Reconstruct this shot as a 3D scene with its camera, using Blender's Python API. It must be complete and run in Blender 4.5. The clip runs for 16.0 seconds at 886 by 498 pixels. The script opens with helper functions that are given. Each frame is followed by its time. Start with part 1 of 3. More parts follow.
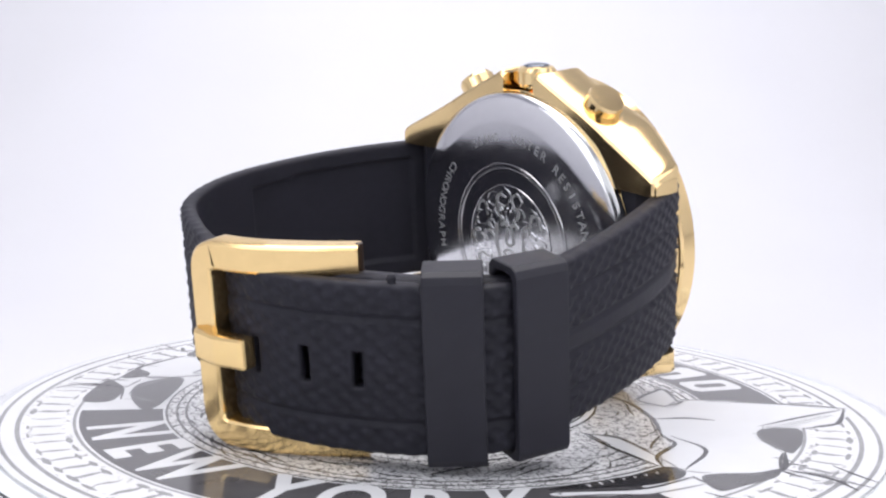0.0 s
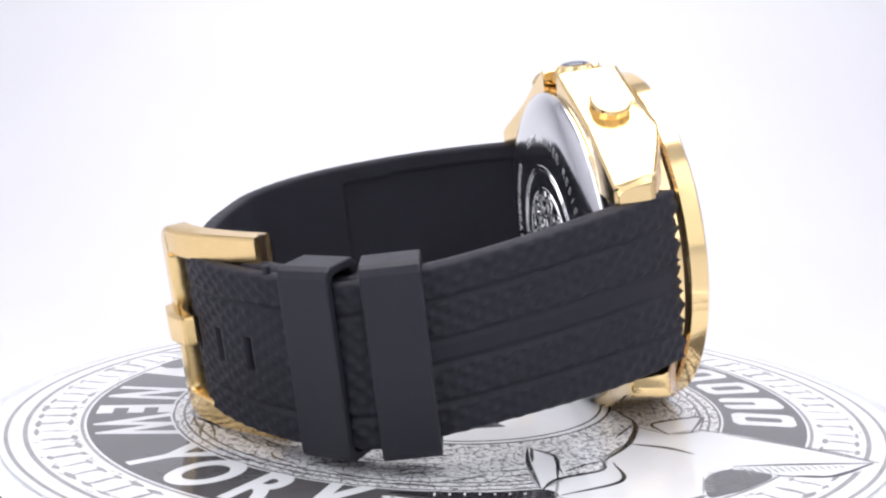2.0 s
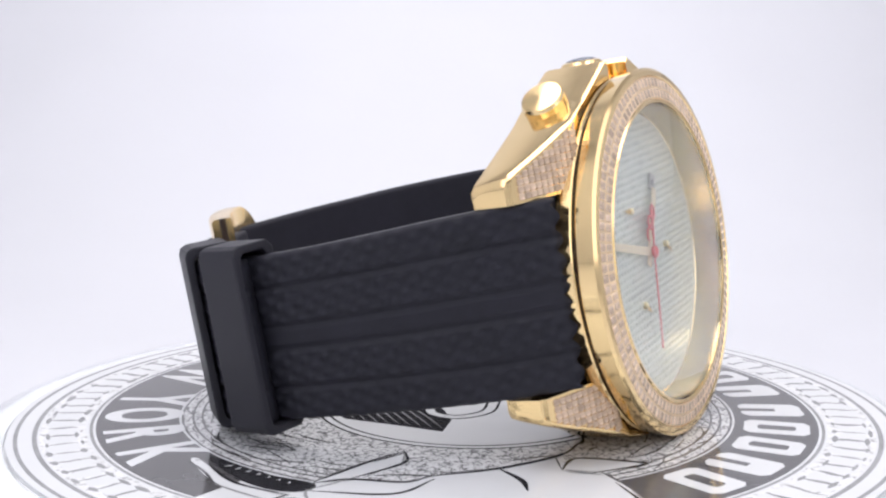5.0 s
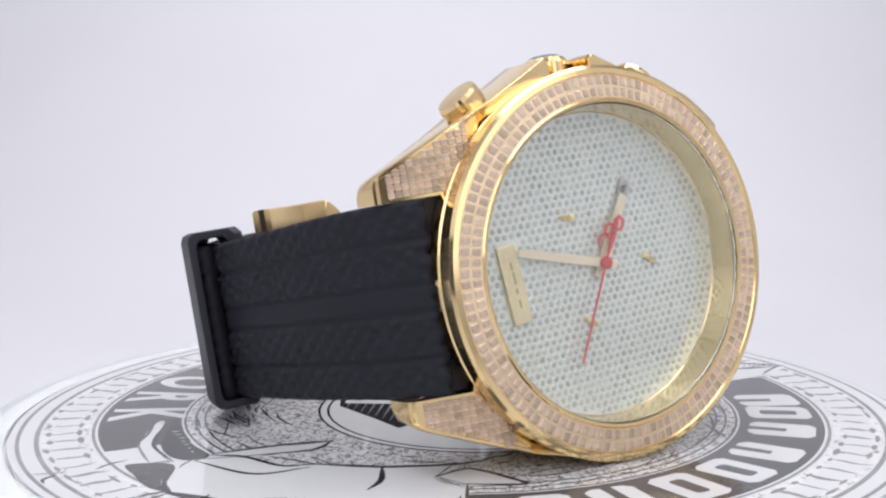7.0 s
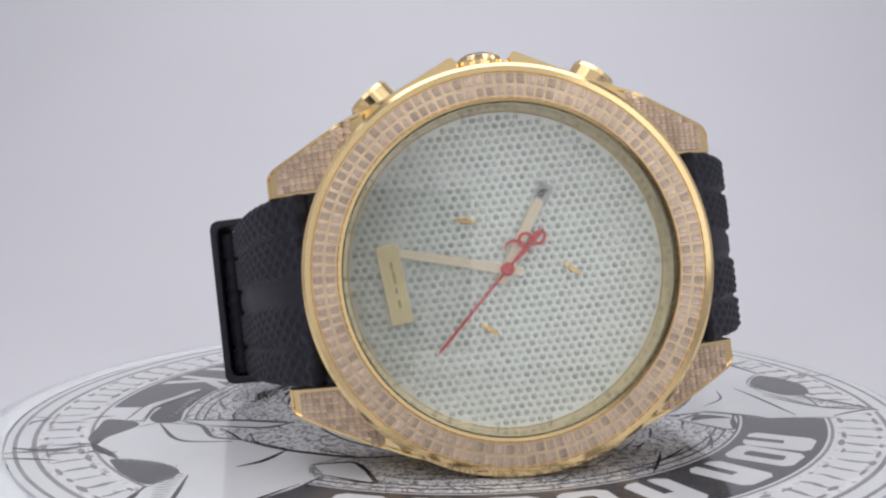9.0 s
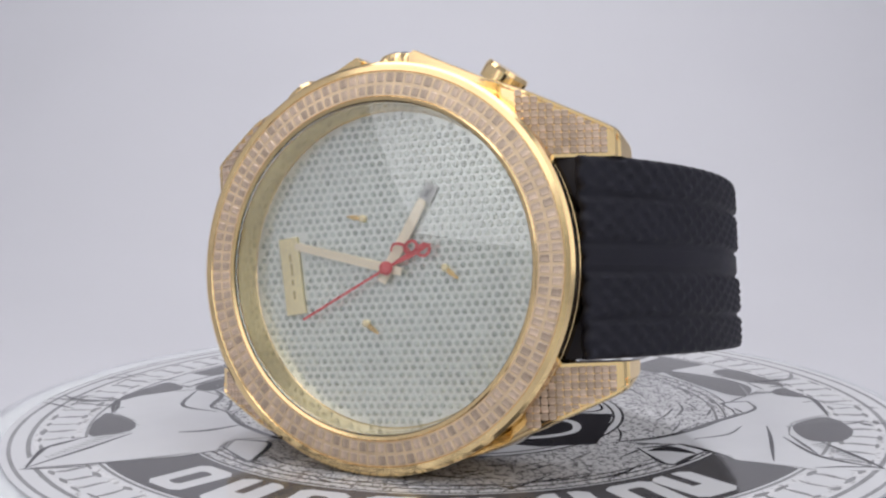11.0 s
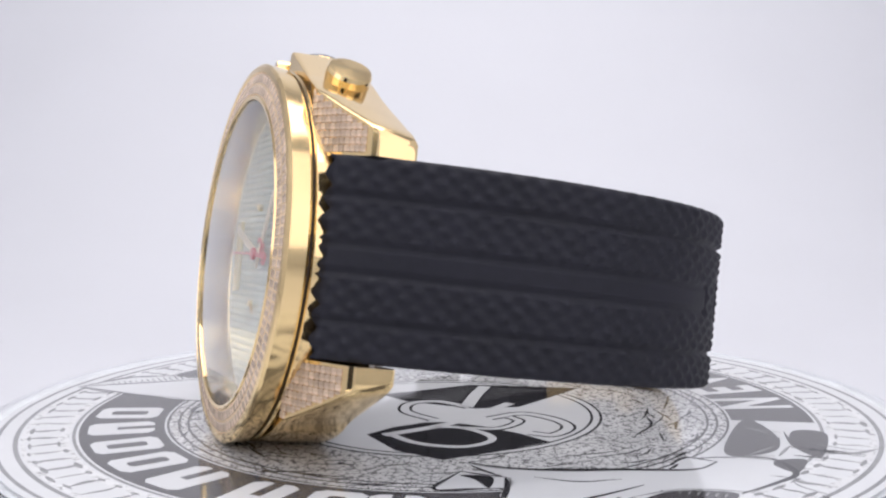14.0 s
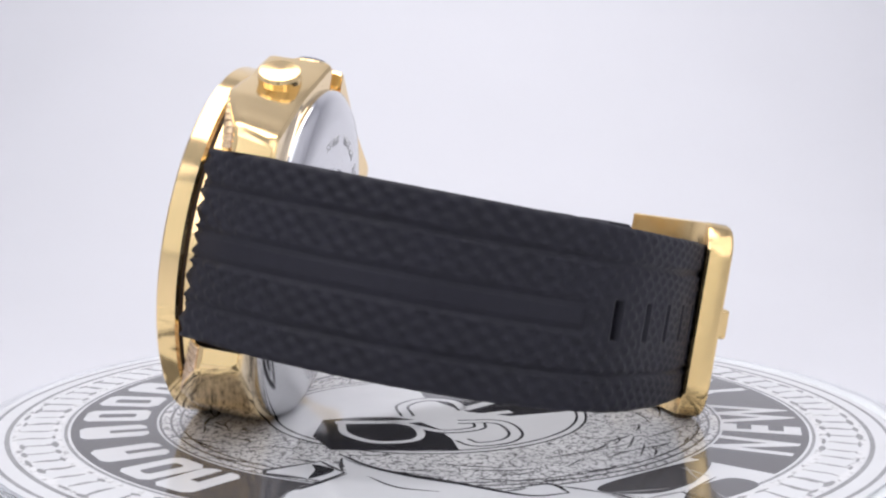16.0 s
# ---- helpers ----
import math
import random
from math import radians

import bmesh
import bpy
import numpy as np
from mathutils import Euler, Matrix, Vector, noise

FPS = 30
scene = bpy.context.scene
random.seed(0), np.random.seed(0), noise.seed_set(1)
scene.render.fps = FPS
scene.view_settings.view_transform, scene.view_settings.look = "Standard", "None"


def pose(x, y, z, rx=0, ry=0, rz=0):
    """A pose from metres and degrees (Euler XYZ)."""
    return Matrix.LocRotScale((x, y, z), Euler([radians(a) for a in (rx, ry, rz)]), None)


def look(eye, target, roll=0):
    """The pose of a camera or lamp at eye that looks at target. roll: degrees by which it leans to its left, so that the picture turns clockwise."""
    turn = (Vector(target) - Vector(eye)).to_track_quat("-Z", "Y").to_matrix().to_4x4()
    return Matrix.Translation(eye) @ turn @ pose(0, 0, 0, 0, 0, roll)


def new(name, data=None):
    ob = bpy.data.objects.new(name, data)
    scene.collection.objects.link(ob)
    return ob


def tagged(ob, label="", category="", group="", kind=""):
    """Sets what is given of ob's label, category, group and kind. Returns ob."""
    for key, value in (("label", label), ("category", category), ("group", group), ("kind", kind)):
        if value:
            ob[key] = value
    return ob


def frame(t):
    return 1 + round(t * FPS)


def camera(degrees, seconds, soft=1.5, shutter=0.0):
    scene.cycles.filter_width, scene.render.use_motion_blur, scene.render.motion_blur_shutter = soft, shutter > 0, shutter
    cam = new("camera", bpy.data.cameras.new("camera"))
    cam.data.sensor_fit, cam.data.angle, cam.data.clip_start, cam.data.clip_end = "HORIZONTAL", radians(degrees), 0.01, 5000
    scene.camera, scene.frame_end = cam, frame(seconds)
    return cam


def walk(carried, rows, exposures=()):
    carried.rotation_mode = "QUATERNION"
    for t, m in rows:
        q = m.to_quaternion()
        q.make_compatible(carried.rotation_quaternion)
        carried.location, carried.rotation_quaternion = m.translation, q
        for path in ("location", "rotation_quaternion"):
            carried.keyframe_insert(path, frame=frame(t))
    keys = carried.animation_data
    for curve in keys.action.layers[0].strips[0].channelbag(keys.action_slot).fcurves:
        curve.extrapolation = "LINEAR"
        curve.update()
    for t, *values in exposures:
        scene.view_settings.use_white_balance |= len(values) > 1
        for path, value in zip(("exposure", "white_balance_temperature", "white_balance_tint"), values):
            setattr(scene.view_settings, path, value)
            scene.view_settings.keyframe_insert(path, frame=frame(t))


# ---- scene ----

# camera on its stand, level with the watch
cam = camera(39.3, 16.0, soft=2.3)
EYE = pose(-0.0007, -0.2, 0.05005, 90 - 6.73, 0, 0) @ pose(0, 0, 0, 0, 0, 0.412)
walk(cam, [(0.0, EYE), (16.0, EYE)],
     exposures=[(0.0, 0.25), (2.0, 0.34), (3.5, 0.33), (5.0, 0.15), (7.5, -0.13), (8.0, -0.23), (8.5, -0.35), (9.0, -0.48), (11.5, -0.46), (12.5, -0.32), (13.5, -0.08), (14.0, -0.04), (15.0, -0.02), (16.0, 0.0)])

# ---- light ----
world = bpy.data.worlds.new("studio_room")
scene.world = world
world.use_nodes = True
world.node_tree.nodes["Background"].inputs[0].default_value = (0.80, 0.81, 0.86, 1)
world.node_tree.nodes["Background"].inputs[1].default_value = 1.1


def area(name, eye, target, sx, sy, watts, colour=(1, 1, 1)):
    d = bpy.data.lights.new(name, "AREA")
    d.shape, d.size, d.size_y, d.energy, d.color = "RECTANGLE", sx, sy, watts, colour
    ob = new(name, d)
    ob.matrix_basis = look(eye, target)
    return ob


area("softbox_top", (0.0, 0.05, 0.50), (0, 0.15, 0), 0.5, 0.44, 2.3, (1.0, 0.98, 0.97))
area("softbox_side", (-0.36, -0.29, 0.33), (0, 0, 0.03), 0.5, 0.44, 1.02, (0.95, 0.965, 1.0))
area("softbox_other_side", (0.37, -0.23, 0.30), (0, 0, 0.03), 0.56, 0.48, 0.92, (0.97, 0.98, 1.0))

# ---- materials ----


def mat(name, base, rough=0.5, metal=0.0, grain=0.0, grain_scale=400.0, bump=0.0, bump_scale=800.0, coat=0.0, rough_var=0.0, spec=0.5, rnd=0.0):
    m = bpy.data.materials.new(name)
    m.use_nodes = True
    nt = m.node_tree
    b = nt.nodes["Principled BSDF"]
    b.inputs["Base Color"].default_value = (*base, 1)
    b.inputs["Roughness"].default_value = rough
    b.inputs["Metallic"].default_value = metal
    b.inputs["Coat Weight"].default_value = coat
    b.inputs["Coat Roughness"].default_value = 0.05
    b.inputs["Specular IOR Level"].default_value = spec
    tc = nt.nodes.new("ShaderNodeTexCoord")
    if grain:
        n1 = nt.nodes.new("ShaderNodeTexNoise")
        n1.inputs["Scale"].default_value = grain_scale
        n1.inputs["Detail"].default_value = 6
        n2 = nt.nodes.new("ShaderNodeTexNoise")
        n2.inputs["Scale"].default_value = grain_scale * 0.13
        nt.links.new(tc.outputs["Object"], n1.inputs["Vector"])
        nt.links.new(tc.outputs["Object"], n2.inputs["Vector"])
        add = nt.nodes.new("ShaderNodeMath")
        add.operation = "ADD"
        nt.links.new(n1.outputs["Fac"], add.inputs[0])
        nt.links.new(n2.outputs["Fac"], add.inputs[1])
        mr = nt.nodes.new("ShaderNodeMapRange")
        mr.inputs["From Min"].default_value, mr.inputs["From Max"].default_value = 0.6, 1.4
        mr.inputs["To Min"].default_value, mr.inputs["To Max"].default_value = 1 - grain, 1 + grain
        nt.links.new(add.outputs[0], mr.inputs["Value"])
        mx = nt.nodes.new("ShaderNodeMix")
        mx.data_type, mx.blend_type = "RGBA", "MULTIPLY"
        mx.inputs["Factor"].default_value = 1
        mx.inputs["A"].default_value = (*base, 1)
        nt.links.new(mr.outputs[0], mx.inputs["B"])
        nt.links.new(mx.outputs["Result"], b.inputs["Base Color"])
        if rough_var:
            rr = nt.nodes.new("ShaderNodeMapRange")
            rr.inputs["From Min"].default_value, rr.inputs["From Max"].default_value = 0.6, 1.4
            rr.inputs["To Min"].default_value, rr.inputs["To Max"].default_value = max(0.02, rough - rough_var), rough + rough_var
            nt.links.new(add.outputs[0], rr.inputs["Value"])
            nt.links.new(rr.outputs[0], b.inputs["Roughness"])
    if rnd:
        oi = nt.nodes.new("ShaderNodeObjectInfo")
        hs = nt.nodes.new("ShaderNodeMapRange")
        hs.inputs["To Min"].default_value, hs.inputs["To Max"].default_value = 1 - rnd, 1 + rnd * 0.4
        gi = nt.nodes.new("ShaderNodeNewGeometry")
        both, fr = nt.nodes.new("ShaderNodeMath"), nt.nodes.new("ShaderNodeMath")
        both.operation, fr.operation = "ADD", "FRACT"
        nt.links.new(oi.outputs["Random"], both.inputs[0])
        nt.links.new(gi.outputs["Random Per Island"], both.inputs[1])
        nt.links.new(both.outputs[0], fr.inputs[0])
        nt.links.new(fr.outputs[0], hs.inputs["Value"])
        m2 = nt.nodes.new("ShaderNodeMix")
        m2.data_type, m2.blend_type = "RGBA", "MULTIPLY"
        m2.inputs["Factor"].default_value = 1
        m2.inputs["A"].default_value = (*base, 1)
        if grain:
            nt.links.new(mx.outputs["Result"], m2.inputs["A"])
        nt.links.new(hs.outputs[0], m2.inputs["B"])
        nt.links.new(m2.outputs["Result"], b.inputs["Base Color"])
    if bump:
        nb = nt.nodes.new("ShaderNodeTexNoise")
        nb.inputs["Scale"].default_value = bump_scale
        nb.inputs["Detail"].default_value = 4
        nt.links.new(tc.outputs["Object"], nb.inputs["Vector"])
        bp = nt.nodes.new("ShaderNodeBump")
        bp.inputs["Strength"].default_value = bump
        bp.inputs["Distance"].default_value = 0.0002
        nt.links.new(nb.outputs["Fac"], bp.inputs["Height"])
        nt.links.new(bp.outputs["Normal"], b.inputs["Normal"])
    return m


def glass_mat(name, tint, rough=0.0, ior=1.45):
    m = mat(name, tint, rough)
    b = m.node_tree.nodes["Principled BSDF"]
    b.inputs["Transmission Weight"].default_value = 1
    b.inputs["IOR"].default_value = ior
    return m


GOLD = mat("polished_gold", (0.94, 0.70, 0.36), 0.13, 1.0, grain=0.05, grain_scale=300, rough_var=0.04, bump=0.02, bump_scale=500)
SEAT = mat("tan_stone_bed", (0.80, 0.61, 0.40), 0.4, 0.4, grain=0.2, grain_scale=900)
GOLD_SATIN = mat("satin_gold", (0.92, 0.67, 0.32), 0.21, 1.0, grain=0.06, grain_scale=600, rough_var=0.06)
INNER = mat("muted_inner_gold", (0.80, 0.65, 0.38), 0.16, 1.0, grain=0.08, grain_scale=700)
# sparkle put into the colour: speckle within, brightness varied from stone to stone
STONE = mat("pale_pink_stone", (0.74, 0.555, 0.41), 0.26, 0.15, rnd=0.30, coat=0.35, grain=0.40, grain_scale=1300, bump=0.9, bump_scale=1300)
RUBBER = mat("black_rubber", (0.0175, 0.017, 0.025), 0.55, 0.0, grain=0.2, grain_scale=700, rough_var=0.08, bump=0.12, bump_scale=3000, spec=0.24)
RUBBER_SMOOTH = mat("smooth_black_rubber", (0.0215, 0.021, 0.029), 0.48, 0.0, grain=0.12, grain_scale=500, rough_var=0.06, bump=0.05, bump_scale=2500, spec=0.3)
STEEL = mat("polished_steel", (0.70, 0.70, 0.72), 0.15, 1.0, grain=0.05, grain_scale=500, rough_var=0.05, bump=0.04, bump_scale=400)
STEEL_DULL = mat("etched_steel", (0.62, 0.62, 0.63), 0.42, 1.0, grain=0.1, grain_scale=1500, rough_var=0.1)
DIAL = mat("dial_silver_white", (0.86, 0.89, 0.82), 0.2, 0.45, grain=0.05, grain_scale=900)
# some dial stones coloured brighter at random to paint in their sparkle
DIAL_STONE = mat("dial_grey_stone", (0.58, 0.63, 0.57), 0.2, 0.35, rnd=0.2, coat=0.25)
RED = mat("red_lacquer", (0.62, 0.11, 0.11), 0.35, grain=0.08)
HAND = mat("cream_gold_hand", (0.86, 0.76, 0.58), 0.3, 0.35, grain=0.04)
DATE = mat("grey_date_card", (0.42, 0.42, 0.40), 0.4, grain=0.15, grain_scale=900)
PLATE = mat("yellow_gold_plate", (0.84, 0.74, 0.46), 0.35, 0.5, grain=0.1, grain_scale=1200)
FAINT = mat("worn_plate_mark", (0.55, 0.45, 0.22), 0.4, 0.4, grain=0.1)
INK = mat("dark_ink", (0.05, 0.05, 0.055), 0.45, grain=0.2, grain_scale=900)
BLUE = mat("dark_blue_cabochon", (0.03, 0.05, 0.10), 0.06, 0.0, grain=0.1, coat=1.0)
# dark brown that puts the shade of the watch's narrow recesses into colour
DARK_GAP = mat("recess_shade", (0.03, 0.014, 0.006), 0.5, grain=0.1)
CRYSTAL = glass_mat("watch_crystal", (1, 1, 1), 0.0, 1.52)
PLATE_GLASS = glass_mat("plate_glass", (0.97, 0.99, 0.99), 0.0, 1.45)
PAPER = mat("white_print", (0.675, 0.68, 0.705), 0.09, grain=0.04, grain_scale=150, rough_var=0.03, spec=0.45)
GREY_INK = mat("grey_print", (0.085, 0.082, 0.087), 0.09, grain=0.15, grain_scale=260, rough_var=0.03, spec=0.45)
MID_INK = mat("mid_grey_print", (0.27, 0.27, 0.28), 0.09, grain=0.25, grain_scale=300, rough_var=0.03, spec=0.45)
BLACK_INK = mat("black_print", (0.027, 0.026, 0.03), 0.09, grain=0.25, grain_scale=300, rough_var=0.03, spec=0.45)
TENT = mat("white_tent_cloth", (0.62, 0.62, 0.66), 0.9, grain=0.03, grain_scale=14, bump=0.02, bump_scale=60)


def sketch_mat(name, scale=1050, lo=0.44, hi=0.60, dark=0.13):
    """Fine line drawing: cracked cell lines and specks of grey ink on white paper."""
    m = mat(name, (0.78, 0.78, 0.80), 0.09, spec=0.45)
    nt = m.node_tree
    b = nt.nodes["Principled BSDF"]
    tc = nt.nodes.new("ShaderNodeTexCoord")
    vo = nt.nodes.new("ShaderNodeTexVoronoi")
    vo.feature = "DISTANCE_TO_EDGE"
    vo.inputs["Scale"].default_value = scale
    nt.links.new(tc.outputs["Object"], vo.inputs["Vector"])
    r1 = nt.nodes.new("ShaderNodeMapRange")
    r1.inputs["From Min"].default_value, r1.inputs["From Max"].default_value = 0.03, 0.14
    nt.links.new(vo.outputs["Distance"], r1.inputs["Value"])
    no = nt.nodes.new("ShaderNodeTexNoise")
    no.inputs["Scale"].default_value, no.inputs["Detail"].default_value = scale * 0.8, 5
    nt.links.new(tc.outputs["Object"], no.inputs["Vector"])
    r2 = nt.nodes.new("ShaderNodeMapRange")
    r2.inputs["From Min"].default_value, r2.inputs["From Max"].default_value = lo, hi
    nt.links.new(no.outputs["Fac"], r2.inputs["Value"])
    mi = nt.nodes.new("ShaderNodeMath")
    mi.operation = "MINIMUM" if lo > 0.5 else "MAXIMUM"
    mu = nt.nodes.new("ShaderNodeMath")
    mu.operation = "MULTIPLY"
    nt.links.new(r1.outputs[0], mi.inputs[0])
    nt.links.new(r2.outputs[0], mi.inputs[1])
    big = nt.nodes.new("ShaderNodeTexNoise")
    big.inputs["Scale"].default_value = 90
    nt.links.new(tc.outputs["Object"], big.inputs["Vector"])
    r3 = nt.nodes.new("ShaderNodeMapRange")
    r3.inputs["To Min"].default_value, r3.inputs["To Max"].default_value = 0.65, 1.1
    nt.links.new(big.outputs["Fac"], r3.inputs["Value"])
    nt.links.new(mi.outputs[0], mu.inputs[0])
    nt.links.new(r3.outputs[0], mu.inputs[1])
    mx = nt.nodes.new("ShaderNodeMix")
    mx.data_type = "RGBA"
    mx.inputs["A"].default_value = (dark, dark * 0.97, dark * 1.02, 1)
    mx.inputs["B"].default_value = (0.78, 0.78, 0.80, 1)
    nt.links.new(mu.outputs[0], mx.inputs["Factor"])
    nt.links.new(mx.outputs["Result"], b.inputs["Base Color"])
    return m


SKETCH = sketch_mat("line_drawing_print")
SKETCH_DARK = sketch_mat("mottled_grey_print", 700, 0.34, 0.50, 0.25)

# ---- mesh helpers (millimetres in, metres out) ----


def mesh_from(verts, faces, smooth=False):
    me = bpy.data.meshes.new("m")
    me.from_pydata([(x * 0.001, y * 0.001, z * 0.001) for x, y, z in verts], [], faces)
    me.validate()
    bm = bmesh.new()
    bm.from_mesh(me)
    bmesh.ops.recalc_face_normals(bm, faces=bm.faces)
    bm.to_mesh(me)
    bm.free()
    if smooth:
        for p in me.polygons:
            p.use_smooth = True
    return me


def part(name, me, material, parent=None, label="", m=None):
    ob = new(name, me)
    if not me.materials:
        me.materials.append(material)
    if parent is not None:
        ob.parent = parent
    if m is not None:
        ob.matrix_basis = m
    if label:
        tagged(ob, label)
    return ob


def mm(x, y, z, rx=0, ry=0, rz=0):
    return pose(x * 0.001, y * 0.001, z * 0.001, rx, ry, rz)


def lathe(profile, n=96, closed=True, smooth=False, radial=None):
    """Turns (r, z) points round the z axis; closed joins the last point to the first."""
    v, f = [], []
    k = len(profile)
    for i in range(n):
        a = 2 * math.pi * i / n
        for j, (r, z) in enumerate(profile):
            rr = r * (radial(a, j) if radial else 1)
            v.append((rr * math.cos(a), rr * math.sin(a), z))
    for i in range(n):
        i2 = (i + 1) % n
        for j in range(k if closed else k - 1):
            j2 = (j + 1) % k
            f.append((i * k + j, i2 * k + j, i2 * k + j2, i * k + j2))
    if not closed:
        for j, flip in ((0, 1), (k - 1, 0)):
            if profile[j][0] > 1e-6:
                f.append([i * k + j for i in range(n)])
    return mesh_from(v, f, smooth)


def soften(me, width_mm, segments=2, angle=35):
    bm = bmesh.new()
    bm.from_mesh(me)
    bmesh.ops.remove_doubles(bm, verts=bm.verts, dist=1e-6)
    es = [e for e in bm.edges if len(e.link_faces) == 2 and e.calc_face_angle(0) > radians(angle)]
    bmesh.ops.bevel(bm, geom=es, offset=width_mm * 0.001, segments=segments, affect="EDGES", profile=0.6, clamp_overlap=True)
    bm.to_mesh(me)
    bm.free()
    return me


def prism(outline, z0, z1, front=None, bevel=0.0):
    """Extrudes an XY outline from z0 to z1; front(x, y) may give the upper height instead."""
    n = len(outline)
    v = [(x, y, z0) for x, y in outline] + [(x, y, front(x, y) if front else z1) for x, y in outline]
    f = [list(range(n))[::-1], list(range(n, 2 * n))] + [(i, (i + 1) % n, n + (i + 1) % n, n + i) for i in range(n)]
    me = mesh_from(v, f)
    return soften(me, bevel) if bevel else me


def box(sx, sy, sz, bevel=0.0):
    return prism([(-sx / 2, -sy / 2), (sx / 2, -sy / 2), (sx / 2, sy / 2), (-sx / 2, sy / 2)], -sz / 2, sz / 2, None, bevel)


def glyph(text, size, thick=0.0, align="CENTER", bold=0.0):
    """A mesh of built-in lettering, size in millimetres."""
    cu = bpy.data.curves.new("t", "FONT")
    cu.body, cu.size, cu.extrude, cu.align_x, cu.align_y = text, size * 0.001, thick * 0.001, align, "CENTER"
    cu.offset = bold * 0.001
    ob = bpy.data.objects.new("t", cu)
    scene.collection.objects.link(ob)
    me = bpy.data.meshes.new_from_object(ob.evaluated_get(bpy.context.evaluated_depsgraph_get()))
    bpy.data.objects.remove(ob)
    return me


def spline(points, step=None, k=14):
    P = np.array(points, float)
    P = np.vstack([2 * P[0] - P[1], P, 2 * P[-1] - P[-2]])
    out = []
    for i in range(1, len(P) - 2):
        a, b, c, d = P[i - 1:i + 3]
        for s in np.linspace(0, 1, k, endpoint=False):
            out.append(0.5 * (2 * b + (c - a) * s + (2 * a - 5 * b + 4 * c - d) * s * s + (3 * b - a - 3 * c + d) * s ** 3))
    out.append(P[-2])
    out = np.array(out)
    if step:
        d = np.concatenate([[0], np.cumsum(np.linalg.norm(np.diff(out, axis=0), axis=1))])
        n = max(2, int(round(d[-1] / step)))
        q = np.linspace(0, d[-1], n + 1)
        out = np.stack([np.interp(q, d, out[:, i]) for i in range(out.shape[1])], 1)
    return out


def normals_2d(C):
    T = np.gradient(C, axis=0)
    T /= np.linalg.norm(T, axis=1)[:, None]
    return np.stack([T[:, 1], -T[:, 0]], 1)


# ---- the light tent ----


def light_tent():
    w, y0, y1, h = 420.0, -620.0, 430.0, 560.0
    floor_z = -9.0
    prof = [(y0, floor_z)]
    for i in range(13):
        a = math.pi / 2 * i / 12
        prof.append((y1 - 320 + 320 * math.sin(a), floor_z + 320 - 320 * math.cos(a)))
    prof.append((y1, h))
    v, f = [], []
    for y, z in prof:
        v += [(-w, y, z), (w, y, z)]
    n = len(prof)
    for y, z in prof[::-1]:
        v += [(-w, y + 4, z - 4), (w, y + 4, z - 4)]
    t = 2 * n
    for i in range(t):
        a, b = 2 * i, 2 * ((i + 1) % t)
        f.append((a, a + 1, b + 1, b))
    f.append([2 * i for i in range(t)])
    f.append([2 * i + 1 for i in range(t)][::-1])
    ob = part("floor", mesh_from(v, f, False), TENT)
    for p in ob.data.polygons[:13]:
        p.use_smooth = True
    tagged(ob, "seamless white backdrop cloth sweeping up behind", "backdrop", kind="structure")
    for name, x in (("wall_west", -w - 3), ("wall_east", w + 3)):
        tagged(part(name, box(6, y1 - y0, h - floor_z), TENT, m=mm(x, (y0 + y1) / 2, (h + floor_z) / 2)), "white cloth side of the light tent", "wall", kind="structure")
    tagged(part("ceiling", box(2 * w + 12, y1 - y0, 6), TENT, m=mm(0, (y0 + y1) / 2, h + 4)), "white cloth top of the light tent", "ceiling", kind="structure")


light_tent()

# ---- the black filming camera, seen mirrored in the dial ----
filming = new("filming_camera")
filming.matrix_basis = EYE
tagged(filming, "flat black filming camera on a thin stand, mirrored in the crystal", "camera")
part("body", box(84, 78, 10, 2.0), RUBBER_SMOOTH, filming, "flat black camera body", mm(-20, 4, 13))
part("lens_ring", lathe([(7.0, 6.0), (8.5, 6.0), (8.5, 8.6), (7.0, 8.6)], 40), STEEL_DULL, filming, "dull metal lens ring")
part("clamp", box(30, 12, 16, 1.5), RUBBER_SMOOTH, filming, m=mm(-20, -41, 13))
part("stand", lathe([(0, -58.5), (5, -58.5), (5, 6), (0, 6)], 24, closed=False), STEEL_DULL, filming, "thin metal stand", mm(-20, -46, 13) @ pose(0, 0, 0, -90, 0, 0))

# ---- turntable with its printed disc under glass ----
table = new("turntable")
tagged(table, "round glass-topped turntable with a black and white printed disc", "turntable")
part("platter", lathe([(0, -8.5), (60, -8.5), (71, -7.5), (73.2, -6), (73.2, -1.4), (72.6, -1.0), (0, -1.0)], 128, closed=False, smooth=False), PAPER, table, "white platter")
glass = part("glass_plate", lathe([(69.0, -0.9), (73.4, -0.9), (74.2, -0.6), (74.2, -0.1), (73.6, 0.12), (69.0, 0.12)], 160), PLATE_GLASS, table, "clear glass rim")
glass.visible_shadow = False


def sector(r0, r1, a0, a1, z0, z1, n=None):
    n = n or max(2, int(abs(a1 - a0) / 2))
    v, f = [], []
    for i in range(n + 1):
        a = radians(a0 + (a1 - a0) * i / n)
        c, s = math.cos(a), math.sin(a)
        v += [(r0 * c, r0 * s, z0), (r1 * c, r1 * s, z0), (r1 * c, r1 * s, z1), (r0 * c, r0 * s, z1)]
    for i in range(n):
        for j in range(4):
            f.append((4 * i + j, 4 * i + 4 + j, 4 * i + 4 + (j + 1) % 4, 4 * i + (j + 1) % 4))
    f += [(0, 1, 2, 3), (4 * n, 4 * n + 1, 4 * n + 2, 4 * n + 3)]
    return mesh_from(v, f)


